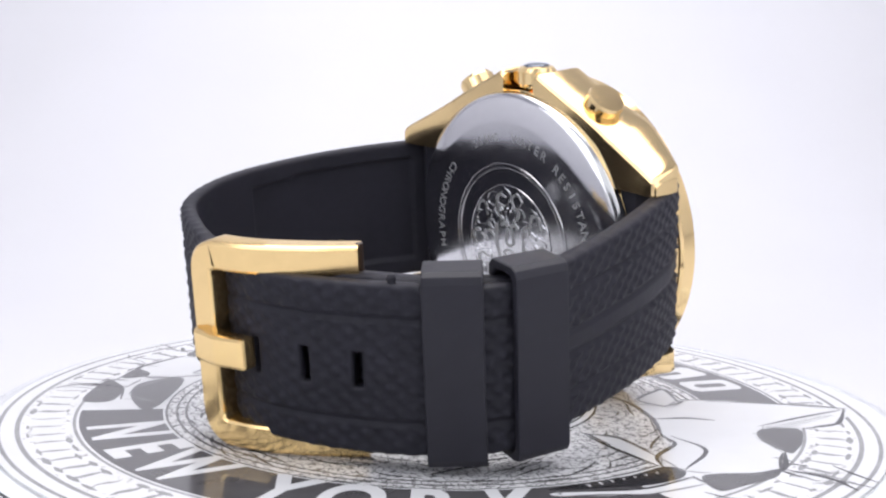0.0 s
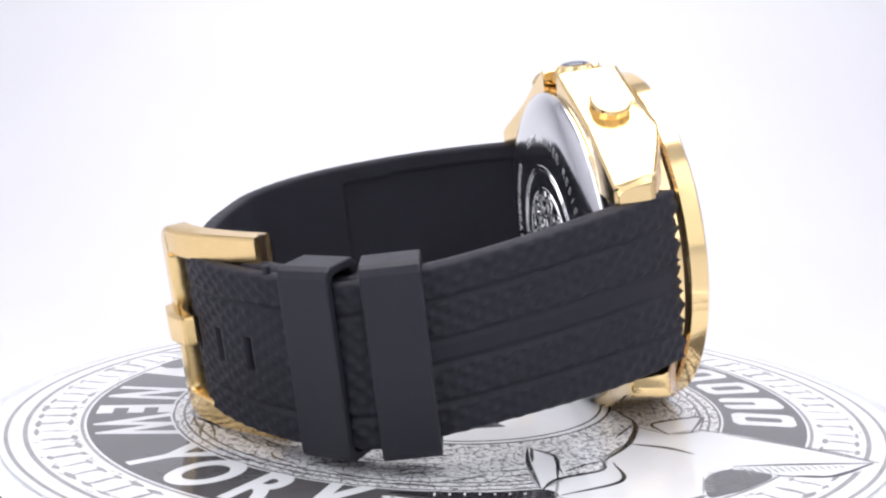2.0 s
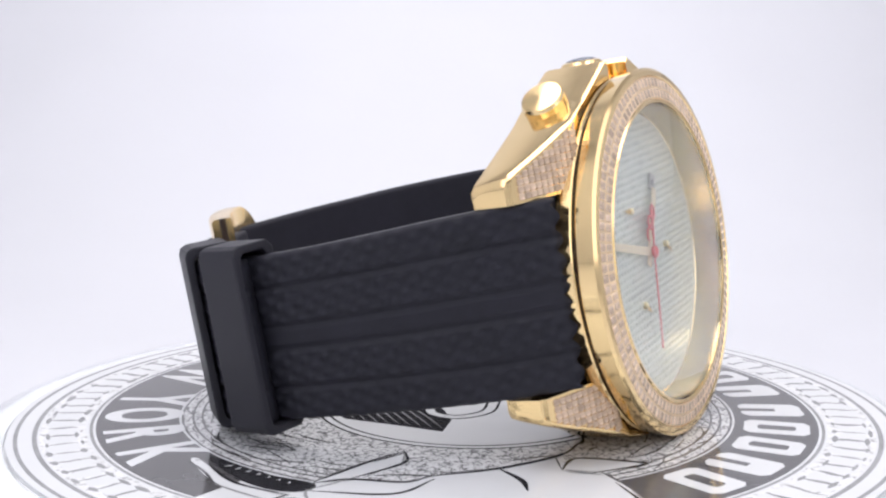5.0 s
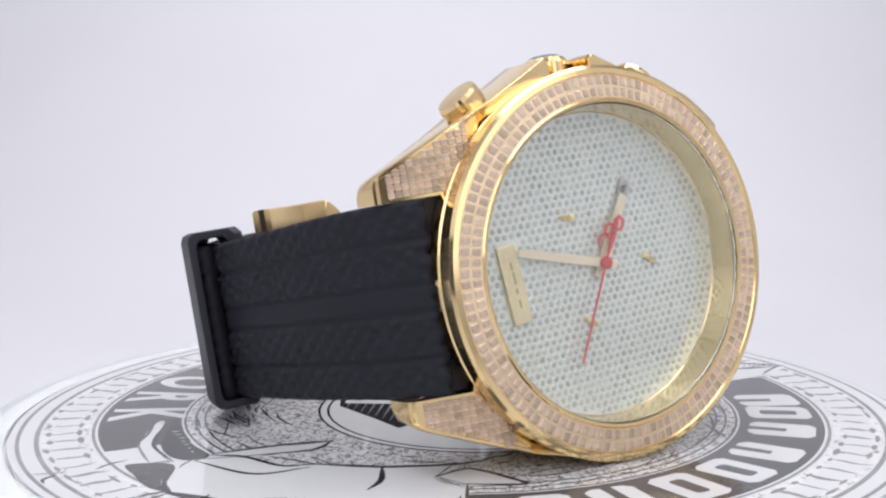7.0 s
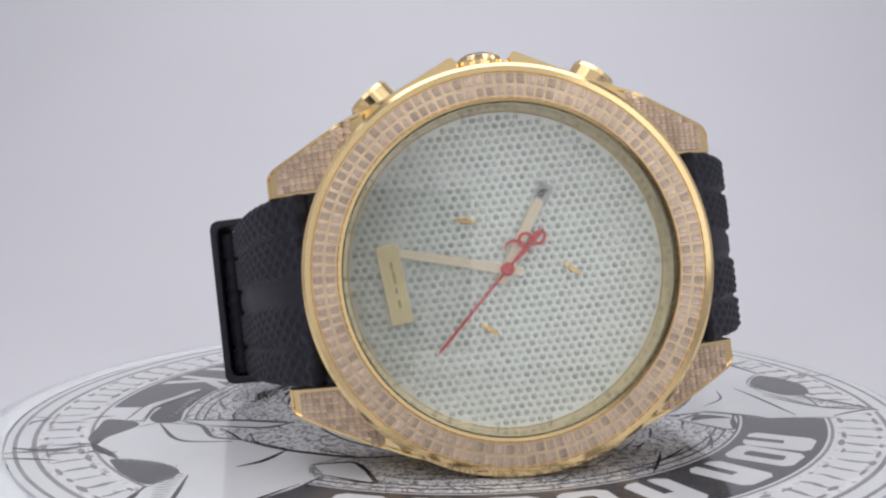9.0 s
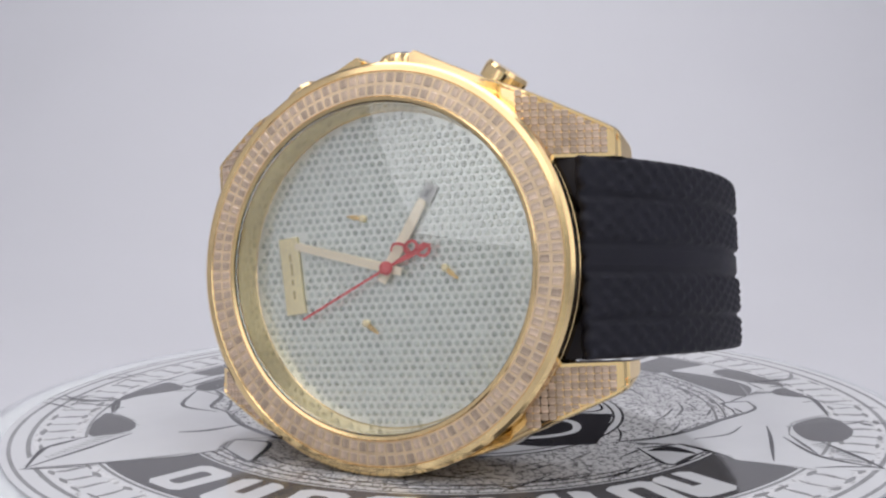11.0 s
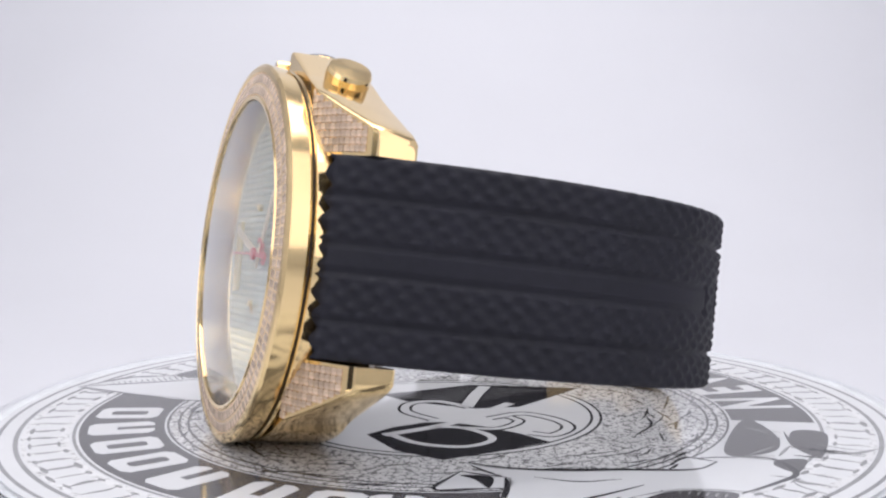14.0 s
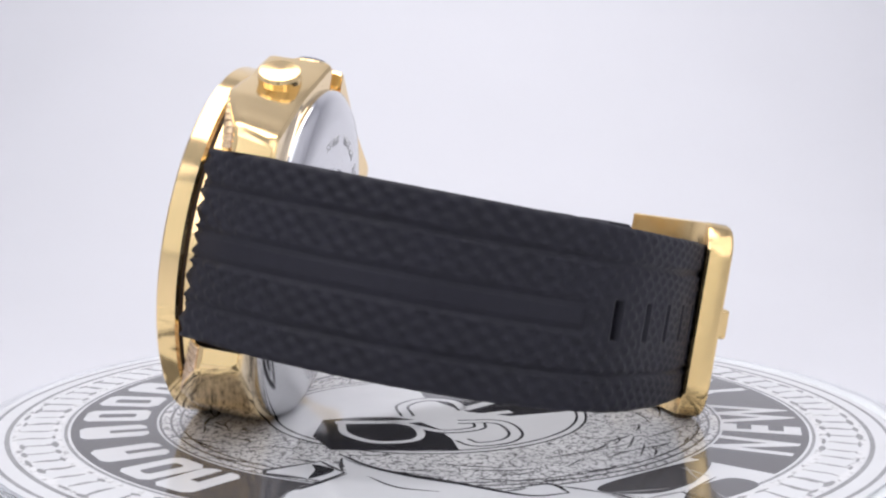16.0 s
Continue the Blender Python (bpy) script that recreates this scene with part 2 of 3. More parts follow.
def disc(r0, r1, z0, z1, n=128):
    return lathe([(r0, z0), (r1, z0), (r1, z1), (r0, z1)], n) if r0 > 0 else lathe([(0, z0), (r1, z0), (r1, z1), (0, z1)], n, closed=False)


def blob(points, z0, z1, k=8):
    """A smooth closed flat shape through a few points."""
    P = np.array(points + points[:3], float)
    out = []
    for i in range(1, len(P) - 2):
        a, b, c, d = P[i - 1:i + 3]
        for s in np.linspace(0, 1, k, endpoint=False):
            out.append(0.5 * (2 * b + (c - a) * s + (2 * a - 5 * b + 4 * c - d) * s * s + (3 * b - a - 3 * c + d) * s ** 3))
    return prism([tuple(q) for q in out], z0, z1)


def stroke(points, width, z0, z1, taper=True):
    C = spline(points, 0.6)
    N = normals_2d(C)
    n = len(C)
    w = np.array([width / 2 * ((0.25 + 0.75 * math.sin(math.pi * min(max(i / (n - 1), 0.02), 0.98))) if taper else 1) for i in range(n)])
    a, b = C + N * w[:, None], C - N * w[:, None]
    return prism([tuple(q) for q in a] + [tuple(q) for q in b[::-1]], z0, z1)


def joined(meshes):
    bm = bmesh.new()
    for me in meshes:
        bm.from_mesh(me)
    me = bpy.data.meshes.new("m")
    bm.to_mesh(me)
    bm.free()
    return me


part("print_sheet", disc(0, 68.5, -0.9, 0.0), PAPER, table, "white printed sheet")
part("print_drawing", disc(0, 43.2, 0.0, 0.012), SKETCH, table, "fine grey line drawing")
part("print_ring", disc(64.2, 64.9, 0.0, 0.015), MID_INK, table)
part("print_ring", disc(66.9, 67.5, 0.0, 0.015), MID_INK, table)
part("print_ring", disc(56.3, 56.8, 0.0, 0.015), MID_INK, table)
for r in (42.9, 41.3, 39.9):
    part("print_ring", disc(r, r + 0.35, 0.012, 0.022), GREY_INK, table)
part("print_band", sector(43.6, 55.9, -174, -60, 0.0, 0.015), GREY_INK, table, "dark grey lettered band")
part("print_band", sector(43.6, 55.9, 1.0, 113.5, 0.0, 0.015), GREY_INK, table, "dark grey lettered band")

# ring of printed square stones: pale blocks on mottled grey
part("print_ring_ground", disc(57.2, 63.9, 0.0, 0.008, 160), SKETCH_DARK, table, "mottled grey ring")
rng = random.Random(7)
marks = []
for i in range(88):
    a0 = i * 360 / 88
    half = 1.75 + rng.uniform(-0.25, 0.2)
    ra, rb = 58.2 + rng.uniform(-0.5, 0.6), 63.0 + rng.uniform(-0.5, 0.5)
    pts = []
    for t in range(10):
        th = 2 * math.pi * t / 10
        cx, cy = math.copysign(abs(math.cos(th)) ** 0.5, math.cos(th)), math.copysign(abs(math.sin(th)) ** 0.5, math.sin(th))
        aa, rr = radians(a0 + half * cx + rng.uniform(-0.25, 0.25)), (ra + rb) / 2 + (rb - ra) / 2 * cy + rng.uniform(-0.3, 0.3)
        pts.append((rr * math.cos(aa), rr * math.sin(aa)))
    part("print_stone", prism(pts, 0.008, 0.015), PAPER, table)
    a1 = a0 + 2.05
    bent = [(r1, radians(a1 + rng.uniform(-0.3, 0.3))) for r1 in (57.8 + rng.uniform(0, 0.9), 59.6, 61.4, 63.4 - rng.uniform(0, 0.9))]
    marks.append(stroke([(r1 * math.cos(b), r1 * math.sin(b)) for r1, b in bent], rng.uniform(0.5, 1.05), 0.015, 0.020))
    for end in (58.3, 63.0):
        if rng.random() < 0.75:
            r1, l = end + rng.uniform(-0.4, 0.4), rng.uniform(0.7, 1.7)
            q = [(r1 * math.cos(radians(a1 + d)), r1 * math.sin(radians(a1 + d))) for d in (-l, rng.uniform(-0.3, 0.3), l)]
            marks.append(stroke(q, rng.uniform(0.5, 1.1), 0.020, 0.025))
tagged(part("print_ring_shading", joined(marks), MID_INK, table), kind="stuff")

# place name in white on the band, tops to the middle
for ch, a in zip("NEWYORK", (-160, -148.4, -136.6, -117, -105.8, -94, -81.5)):
    me = glyph(ch, 12.2, bold=0.42)
    th = radians(a)
    part("print_letter", me, PAPER, table, m=mm(49.6 * math.cos(th), 49.6 * math.sin(th), 0.03, 0, 0, a + 90) @ Matrix.Diagonal((0.86, 1.28, 1, 1)))
# the maker's word is drawn as plain rounded blocks, hollow or slotted
for i, a in enumerate((97.2, 88.3, 76.8, 62.6, 50.8, 39.4, 27.6, 16.2)):
    th = radians(a)
    o = [(-3.5, -3.9), (-2.3, -4.8), (2.3, -4.8), (3.5, -3.9), (3.5, 3.9), (2.3, 4.8), (-2.3, 4.8), (-3.5, 3.9)]
    here = mm(49.8 * math.cos(th), 49.8 * math.sin(th), 0.0, 0, 0, a - 90)
    block = part("print_block", prism(o, 0.015, 0.03), PAPER, table, m=here)
    if i in (1, 4, 5, 7):
        part("print_block_core", prism([(-1.2, -2.4), (-0.7, -2.8), (0.7, -2.8), (1.2, -2.4), (1.2, 2.4), (0.7, 2.8), (-0.7, 2.8), (-1.2, 2.4)], 0.015, 0.036), GREY_INK, block)
    else:
        part("print_block_core", prism([(-0.8, -4.9), (0.8, -4.9), (0.8, 0.6), (-0.8, 0.6)], 0.015, 0.036), GREY_INK, block)

# figure drawn across the disc: white limbs, grey shade patches, black strokes
WHITE_SHAPES = [
    [(31, -35), (29, -28.5), (33, -22), (32, -17), (32.7, -8.8), (30.8, 1.7), (36.7, -0.5), (39.4, 3), (46, 3.2), (56, 1.5), (66, -2), (61, -10.5), (55, -13.6), (48.4, -13), (46.4, -19), (48, -26), (45, -34), (40, -36.5), (35, -36)],
    [(28.3, -33), (23, -23.5), (20.4, -17), (25.3, -19.3), (29.5, -27)],
    [(36.7, -1), (33, 3.3), (37, 9.3), (38.9, 10.5), (40, 2)],
    [(-37, 22), (-38.5, 18.5), (-45.4, 16.2), (-50, 17), (-52.5, 23), (-47, 33), (-38.5, 34), (-33.5, 38.5), (-29.5, 48), (-31.7, 57), (-24, 52.5), (-18, 43.5), (-17.5, 38), (-16.5, 33.8), (-11, 29.3), (-18.5, 29.8), (-30, 27), (-36, 25)],
    [(-10.3, 32.7), (-9.1, 41.3), (-17.5, 38.5), (-16.8, 34)],
    [(33, -40), (24, -44.6), (13, -45.6), (13, -44.2), (24, -42.8), (32, -37.6)],
    [(-45.5, 0), (-51, 1), (-52, 9), (-50.5, 15), (-46, 17), (-50.2, 10), (-50.2, 4)],
]
for s in WHITE_SHAPES:
    part("print_shape", blob(s, 0.015, 0.026), PAPER, table, "white drawn limb")
SHADES = [
    [(33.7, -43.3), (33.3, -37), (40.9, -35.6), (44.4, -34.1), (43, -37.5), (38, -41)],
    [(48.3, -26.3), (46.4, -19), (48.4, -14), (54, -13.8), (52.6, -20), (50.3, -24.5)],
    [(-44.3, -1.5), (-46.3, -5.3), (-50, 3.5), (-50, 12), (-45, 16.6), (-43, 13)],
    [(-52.5, 0), (-57, 0.5), (-56.4, 12.4), (-54.8, 13.5), (-52, 8)],
    [(-50.4, 16.8), (-53.9, 15.9), (-52.7, 22.5), (-49.8, 19.6)],
    [(-38.3, 34.3), (-45.5, 33.7), (-43.2, 41), (-37.2, 44.6), (-33.9, 42.5), (-34.7, 38.6)],
]
for s in SHADES:
    part("print_shade", blob(s, 0.026, 0.034), GREY_INK, table)
for s in [[(11.8, -43.3), (14.5, -41.4), (23, -37.4), (28.6, -33.3), (31.3, -34.6), (30, -38.2), (25, -41.2), (18.3, -42.6)], [(-10.7, 34.4), (-14.8, 34.2), (-15.5, 39.0), (-13, 36)]]:
    part("print_shade", blob(s, 0.034, 0.040), BLACK_INK, table)
for s, w in [([(28.7, -33.6), (29, -28.5), (33, -22.2), (32, -18.4)], 0.8), ([(32, -18.4), (32.7, -8.8), (30.8, 1.7), (27.4, 6.5)], 0.9), ([(28.3, -33.1), (22.9, -23.3), (20.4, -17.1)], 0.7), ([(20.4, -17.1), (25.3, -19.3), (29, -28.5)], 0.6),
             ([(31.5, -34.5), (36.7, -25.3), (33.4, -18.2)], 0.7), ([(32.9, -8.5), (38.4, -8), (42.4, -9.2)], 0.9), ([(36.7, -1.1), (32.9, 3.3), (37, 9.3), (38.9, 10.5), (39.4, 1.9)], 0.7), ([(48.5, -12.3), (56.1, -7.4), (65.6, -1.9)], 0.7),
             ([(54.7, -13.6), (61.3, -10.5), (65.6, -1.9)], 0.7), ([(44, 2.8), (55, 1.4), (66, -1.6)], 0.6), ([(48, -26), (45, -34), (40, -36.4)], 0.9), ([(45, -34), (50, -38), (52, -43)], 0.8), ([(-9, 28.6), (-18.5, 29.6), (-30.2, 26.8), (-39.5, 24.4), (-42.4, 19.9)], 1.0),
             ([(-42.4, 19.9), (-38.3, 18.7), (-36.5, 22.5)], 0.7), ([(-45.4, 16.1), (-50, 16.9), (-52.5, 23), (-50, 28), (-46, 33.6)], 0.9), ([(-34.5, 43.4), (-32.9, 52), (-31.7, 57.1)], 0.8), ([(-31.7, 38.7), (-28.9, 48.7), (-31.7, 57)], 0.7),
             ([(-10.3, 32.7), (-9.1, 41.3), (-17.5, 38.5)], 0.6), ([(-16.5, 33.8), (-17.6, 38), (-18.4, 43)], 0.8), ([(13, -44), (24, -42.6), (32, -37.4)], 0.6), ([(-22, 47), (-30, 38), (-34, 33)], 0.6), ([(-20, 33), (-26, 33.5), (-31, 31)], 0.4)]:
    part("print_stroke", stroke(s, w, 0.034, 0.044), BLACK_INK, table)
# short hatching inside the pointed ends and along the shade patches
for (xa, ya), (xb, yb), (dx, dy), n in (((49, -12.6), (62, -5), (2.2, -2.6), 15), ((-35, 44), (-31.8, 54), (3.0, -0.6), 12), ((46.8, -25), (46, -16), (2.0, 0.6), 8), ((-45, 34), (-36, 34.6), (0.4, 2.0), 8), ((16, -41.2), (28, -35.4), (0.5, -1.3), 7)):
    for k in range(n):
        u = (k + 0.5) / n
        x, y = xa + (xb - xa) * u, ya + (yb - ya) * u
        f = 1 - 0.7 * u
        part("print_pen_line", stroke([(x, y), (x + 0.5 * f * dx + 0.15, y + 0.5 * f * dy), (x + f * dx, y + f * dy)], 0.32, 0.044, 0.050), PAPER if n == 7 else MID_INK, table)

# loose pen strokes along the limbs and across the drawing
pen = random.Random(11)
for si, shape in enumerate(WHITE_SHAPES):
    for k in range(len(shape)):
        (x0, y0), (x1, y1) = shape[k], shape[(k + 1) % len(shape)]
        o, e = pen.uniform(-0.5, 0.5), pen.uniform(-0.5, 0.5)
        q = [(x0 + o, y0 + e), ((x0 + x1) / 2 + o, (y0 + y1) / 2 + e + pen.uniform(-0.4, 0.4)), (x1 + o, y1 + e)]
        part("print_pen_line", stroke(q, pen.uniform(0.25, 0.6), 0.034, 0.043), (MID_INK, GREY_INK)[k % 2], table)
for k in range(150):
    a, r = pen.uniform(0, 2 * math.pi), 24 + 18 * math.sqrt(pen.random())
    x, y, d = r * math.cos(a), r * math.sin(a), a + math.pi / 2 + pen.uniform(-0.5, 0.5)
    l = pen.uniform(1.5, 5)
    q = [(x - l * math.cos(d), y - l * math.sin(d)), (x + pen.uniform(-0.6, 0.6), y + pen.uniform(-0.6, 0.6)), (x + l * math.cos(d + 0.2), y + l * math.sin(d + 0.2))]
    part("print_pen_line", stroke(q, pen.uniform(0.18, 0.5), 0.012, 0.018), GREY_INK if k % 3 else BLACK_INK, table)
for k in range(26):
    a = radians(pen.choice((pen.uniform(-58, -30), pen.uniform(138, 176))))
    r = pen.uniform(55, 66)
    x, y, d = r * math.cos(a), r * math.sin(a), a + pen.uniform(-0.9, 0.9)
    l = pen.uniform(1.0, 4.5)
    q = [(x - l * math.cos(d), y - l * math.sin(d)), (x + pen.uniform(-0.8, 0.8), y + pen.uniform(-0.8, 0.8)), (x + l * math.cos(d + 0.3), y + l * math.sin(d + 0.3))]
    part("print_pen_line", stroke(q, pen.uniform(0.25, 0.9), 0.034, 0.043), (GREY_INK, MID_INK, BLACK_INK)[k % 3], table)

# medallion with the black emblem box, its device drawn as rings and bars
part("print_medallion", lathe([(0, 0.012), (24.6, 0.012), (24.6, 0.026), (0, 0.026)], 96, closed=False), PAPER, table, "white medallion", mm(0.5, 2.5, 0))
for r in (24.6, 23.2):
    part("print_ring", disc(r, r + 0.4, 0.026, 0.034), BLACK_INK, table, m=mm(0.5, 2.5, 0))
part("print_emblem", prism([(7.6, 17.6), (1.0, 25.0), (-6.6, 28.0), (-12.5, 22.6), (-19.0, 15.2), (-14, 11.6), (-8, 8.8), (-2, 7.4), (1.5, 8.6), (5.2, 12.6)], 0.034, 0.042), BLACK_INK, table, "black emblem box")
part("print_emblem", prism([(13.6, -8.4), (8.5, -12.6), (1.2, -19.2), (-8, -20.4), (-17.4, -21.2), (-14, -13), (-10.4, -5.0), (-4, -2.2), (3.2, -3.4), (8.4, -4.6)], 0.034, 0.042), BLACK_INK, table, "black emblem box")
for k in range(9):
    y = -7.6 - 1.3 * k
    part("print_emblem_line", stroke([(11.5 - 1.1 * k, y), (4 - 1.2 * k, y + 0.4), (-3.5 - 1.2 * k, y + 0.2)], 0.28, 0.042, 0.046), MID_INK, table)
for pts, w in (([(4.4, 16.7), (-1.2, 20.6), (-7.6, 20.8), (-10.7, 16.8), (-9.3, 13.2), (-4.6, 10.3), (0, 11)], 1.2), ([(-7.5, 3.7), (-11.8, -0.7), (-17.7, 2.1), (-20.2, 6.5), (-18.7, 11.2), (-15.3, 10.9)], 1.5),
               ([(-4.6, 10.3), (-10.2, 9.4), (-12.3, 4.5), (-10.2, 1.9)], 1.2), ([(0.5, 6.6), (6.1, 2.4), (7.0, -3.2), (2.9, -5.6), (-2.8, -2.7)], 1.4), ([(-2.3, -2.8), (-1.7, -12.2), (-1.7, -18.7)], 2.2)):
    part("print_emblem_ring", stroke(pts, w + 0.9, 0.042, 0.048, False), BLACK_INK, table)
    part("print_emblem_ring", stroke(pts, w, 0.048, 0.054, False), PAPER, table)
for s in ([(5.0, 17.4), (-2.9, 7.6), (-8.5, -7.2)],):
    part("print_emblem_bar", stroke(s, 1.8, 0.048, 0.054, False), PAPER, table)

# the print sits a little off the turntable's middle
SHIFT = mm(-1.0, 2.2, 0.22, 0, 0, 3) @ Matrix.Diagonal((1.033, 1.033, 1, 1))
for ob in table.children:
    if ob.name.startswith("print"):
        ob.matrix_basis = SHIFT @ ob.matrix_basis

# ---- the wristwatch, built lying in its own space: x to six o'clock, y to the crown, z out of the dial ----
watch = new("wristwatch")
tagged(watch, "gold-tone stone-set wristwatch on black rubber strap, standing on its side", "watch")

# bezel
bezel = part("bezel", lathe([(22.4, 3.1), (22.5, 3.85), (22.95, 3.95), (23.15, 3.7), (26.5, 3.2), (26.65, 3.4), (27.4, 3.28), (27.85, 2.9), (27.6, 0.4), (27.2, 0.0), (22.3, 0.0), (22.3, -1.25)], 180), GOLD, watch, "polished gold bezel")
for p in bezel.data.polygons:
    p.use_smooth = True
bezel.data.set_sharp_from_angle(angle=radians(22))
stone_me = prism([(-0.55, -0.55), (0.55, -0.55), (0.55, 0.55), (-0.55, 0.55)], -0.25, 0.22)
soften(stone_me, 0.16, 1)
stone_me.materials.append(STONE)
for row, (r, z, n, w) in enumerate(((23.98, 3.46, 112, 1.08), (25.64, 3.22, 112, 1.15))):
    for i in range(n):
        a = 360 * i / n
        th = radians(a)
        part("stone", stone_me, STONE, bezel, m=mm(r * math.cos(th), r * math.sin(th), z, 0, 7, a) @ Matrix.Diagonal((1.30, w * 0.96, 1, 1)))
part("stone_seat", lathe([(23.17, 3.72), (26.48, 3.22), (26.48, 3.0), (23.17, 3.0)], 120), SEAT, bezel, "tan metal bed between the stones")
# dark ring painted in for the shade in the groove under the bezel
part("gap_shade_ring", lathe([(24.6, 0.0), (26.7, 0.0), (26.7, -0.47), (24.6, -0.47)], 96), DARK_GAP, watch, "dark ring for the shade in the gap below the bezel")
R_GLASS = [22.38 * u for u in np.linspace(0, 1, 15)]
rise = [1.1 * (1 - (r / 22.38) ** 2) for r in R_GLASS]
crystal = part("crystal", lathe([(r, 2.75 + h) for r, h in zip(R_GLASS, rise)] + [(r, 3.6 + h) for r, h in zip(R_GLASS[::-1], rise[::-1])], 120, closed=False, smooth=True), CRYSTAL, watch, "clear domed crystal")
crystal.data.set_sharp_from_angle(angle=radians(40))
crystal.visible_shadow = False

# dial with its field of small round stones
dial = part("dial", lathe([(0, -1.0), (22.25, -1.0), (22.25, 0.0), (0, 0.0)], 96, closed=False), DIAL, watch, "silver-white dial set with small stones", mm(0, 0, -1.2))


def dome(r, h, n=6):
    v = [(r * math.cos(2 * math.pi * i / n), r * math.sin(2 * math.pi * i / n), 0) for i in range(n)]
    v += [(0.62 * r * math.cos(2 * math.pi * (i + 0.5) / n), 0.62 * r * math.sin(2 * math.pi * (i + 0.5) / n), h) for i in range(n)]
    f = [list(range(n, 2 * n))]
    for i in range(n):
        f += [(i, (i + 1) % n, n + i), ((i + 1) % n, n + (i + 1) % n, n + i)]
    f.append(list(range(n))[::-1])
    return v, f


dv, df = dome(0.45, 0.12)
dome_me = mesh_from(dv, df)
dome_me.materials.append(DIAL_STONE)
rest_v, rest_f, count = [], [], 0
pitch = 1.2
for j in range(-22, 23):
    for i in range(-22, 23):
        x, y = (i + 0.5 * (j % 2)) * pitch, j * pitch * 0.866
        if math.hypot(x, y) > 21.2 or (-17.4 < x < -13.6 and -6.2 < y < 5.8) or math.hypot(x, y) < 1.2:
            continue
        if math.hypot(x, y) < 9.6:
            part("dial_stone", dome_me, DIAL_STONE, dial, m=mm(x, y, 0.004))
        else:
            o = len(rest_v)
            rest_v += [(x + a, y + b, c + 0.004) for a, b, c in dv]
            rest_f += [[o + k for k in q] for q in df]
tagged(part("dial_stones", mesh_from(rest_v, rest_f), DIAL_STONE, dial), kind="stuff")
plate = part("logo_plate", box(3.0, 10.9, 0.5, 0.08), PLATE, dial, "gold name plate with unreadable marks", mm(-15.5, -0.4, 0.3, 0, 0, 6))
for y, l in ((2.6, 1.1), (0.9, 1.7), (-0.9, 0.8), (-2.7, 1.2)):
    part("mark", box(0.35, l, 0.06), FAINT, plate, m=mm(0.1 * l, y, 0.27))
for x, y, a in ((-4.0, 7.1, 170), (8.3, -0.3, -40), (-3.9, -7.4, -38)):
    th = radians(a)
    part("small_hand", joined([stroke([(x - 0.6 * math.cos(th), y - 0.6 * math.sin(th)), (x, y), (x + 2.4 * math.cos(th), y + 2.4 * math.sin(th))], 0.7, 0.3, 0.45)]), GOLD_SATIN, dial)
    part("small_hub", lathe([(0, 0.0), (0.5, 0.0), (0.5, 0.55), (0.3, 0.7), (0, 0.7)], 16, closed=False), PLATE, dial, m=mm(x, y, 0))
date = part("date_window", box(2.0, 2.6, 0.2, 0.05), DATE, dial, "small grey date window", mm(6.2, 10.0, 0.25, 0, 0, -30))
part("date_figure", glyph("9", 2.0, 0.02), INK, date, "printed figure 9", mm(0, 0, 0.13, 0, 0, 150))

part("inner_ring", lathe([(21.6, -1.19), (21.75, -1.0), (22.28, 2.6), (22.36, 2.6), (22.36, -1.19)], 120, smooth=False), INNER, watch, "sloping muted gold inner ring")

# hands
def hand(name, length, width, z, angle, material, label):
    w = width / 2
    me = prism([(-2.2, -w * 0.9), (0, -w * 1.1), (length * 0.95, -w * 0.92), (length, -w * 0.7), (length, w * 0.7), (length * 0.95, w * 0.92), (0, w * 1.1), (-2.2, w * 0.9)], 0, 0.22, None, 0.05)
    return part(name, me, material, watch, label, mm(0, 0, z, 0, 0, angle))


hand("hour_hand", 10.6, 1.5, -0.55, 58.6, HAND, "cream and gold hour hand")
hand("minute_hand", 15.0, 1.25, -0.2, 165.2, HAND, "cream and gold minute hand")
def loop(x, y, r):
    return [(x + r * math.cos(a), y + 0.8 * r * math.sin(a)) for a in np.linspace(0, 2 * math.pi, 11)]


second = part("second_hand", joined([stroke([(-1, 0), (6, 0), (14.8, 0)], 0.34, 0, 0.14, False),
                                     stroke([(-0.5, 0), (-4.0, 0.2), (-7.4, 0.4)], 0.75, 0, 0.16), stroke(loop(-6.1, 0.6, 0.95), 0.42, 0, 0.16, False), stroke(loop(-4.6, -0.7, 1.0), 0.42, 0, 0.16, False),
                                     stroke([(-4.4, 0.1), (-3.6, -1.7), (-2.4, -2.3), (-1.7, -1.6)], 0.42, 0, 0.16),
                                     lathe([(0, 0), (0.95, 0), (0.95, 0.35), (0.7, 0.5), (0, 0.5)], 24, closed=False)]), RED, watch, "red second hand with a shaped tail")
part("hand_post", lathe([(0, -1.2), (0.45, -1.2), (0.45, 0.3), (0, 0.3)], 16, closed=False), PLATE, watch)

# case: middle ring, shoulders that run into the four lugs, crown guards
part("case_ring", lathe([(22.7, -0.45), (27.1, -0.45), (27.35, -0.7), (27.35, -2.6), (26.8, -3.2), (26.6, -10.0), (25.9, -10.9), (22.7, -10.9)], 120, smooth=False), GOLD, watch, "polished gold case middle")


def lug_front(x):
    return -0.75 - 5.2 * max(0.0, (x - 20.5) / 11.0) ** 1.15


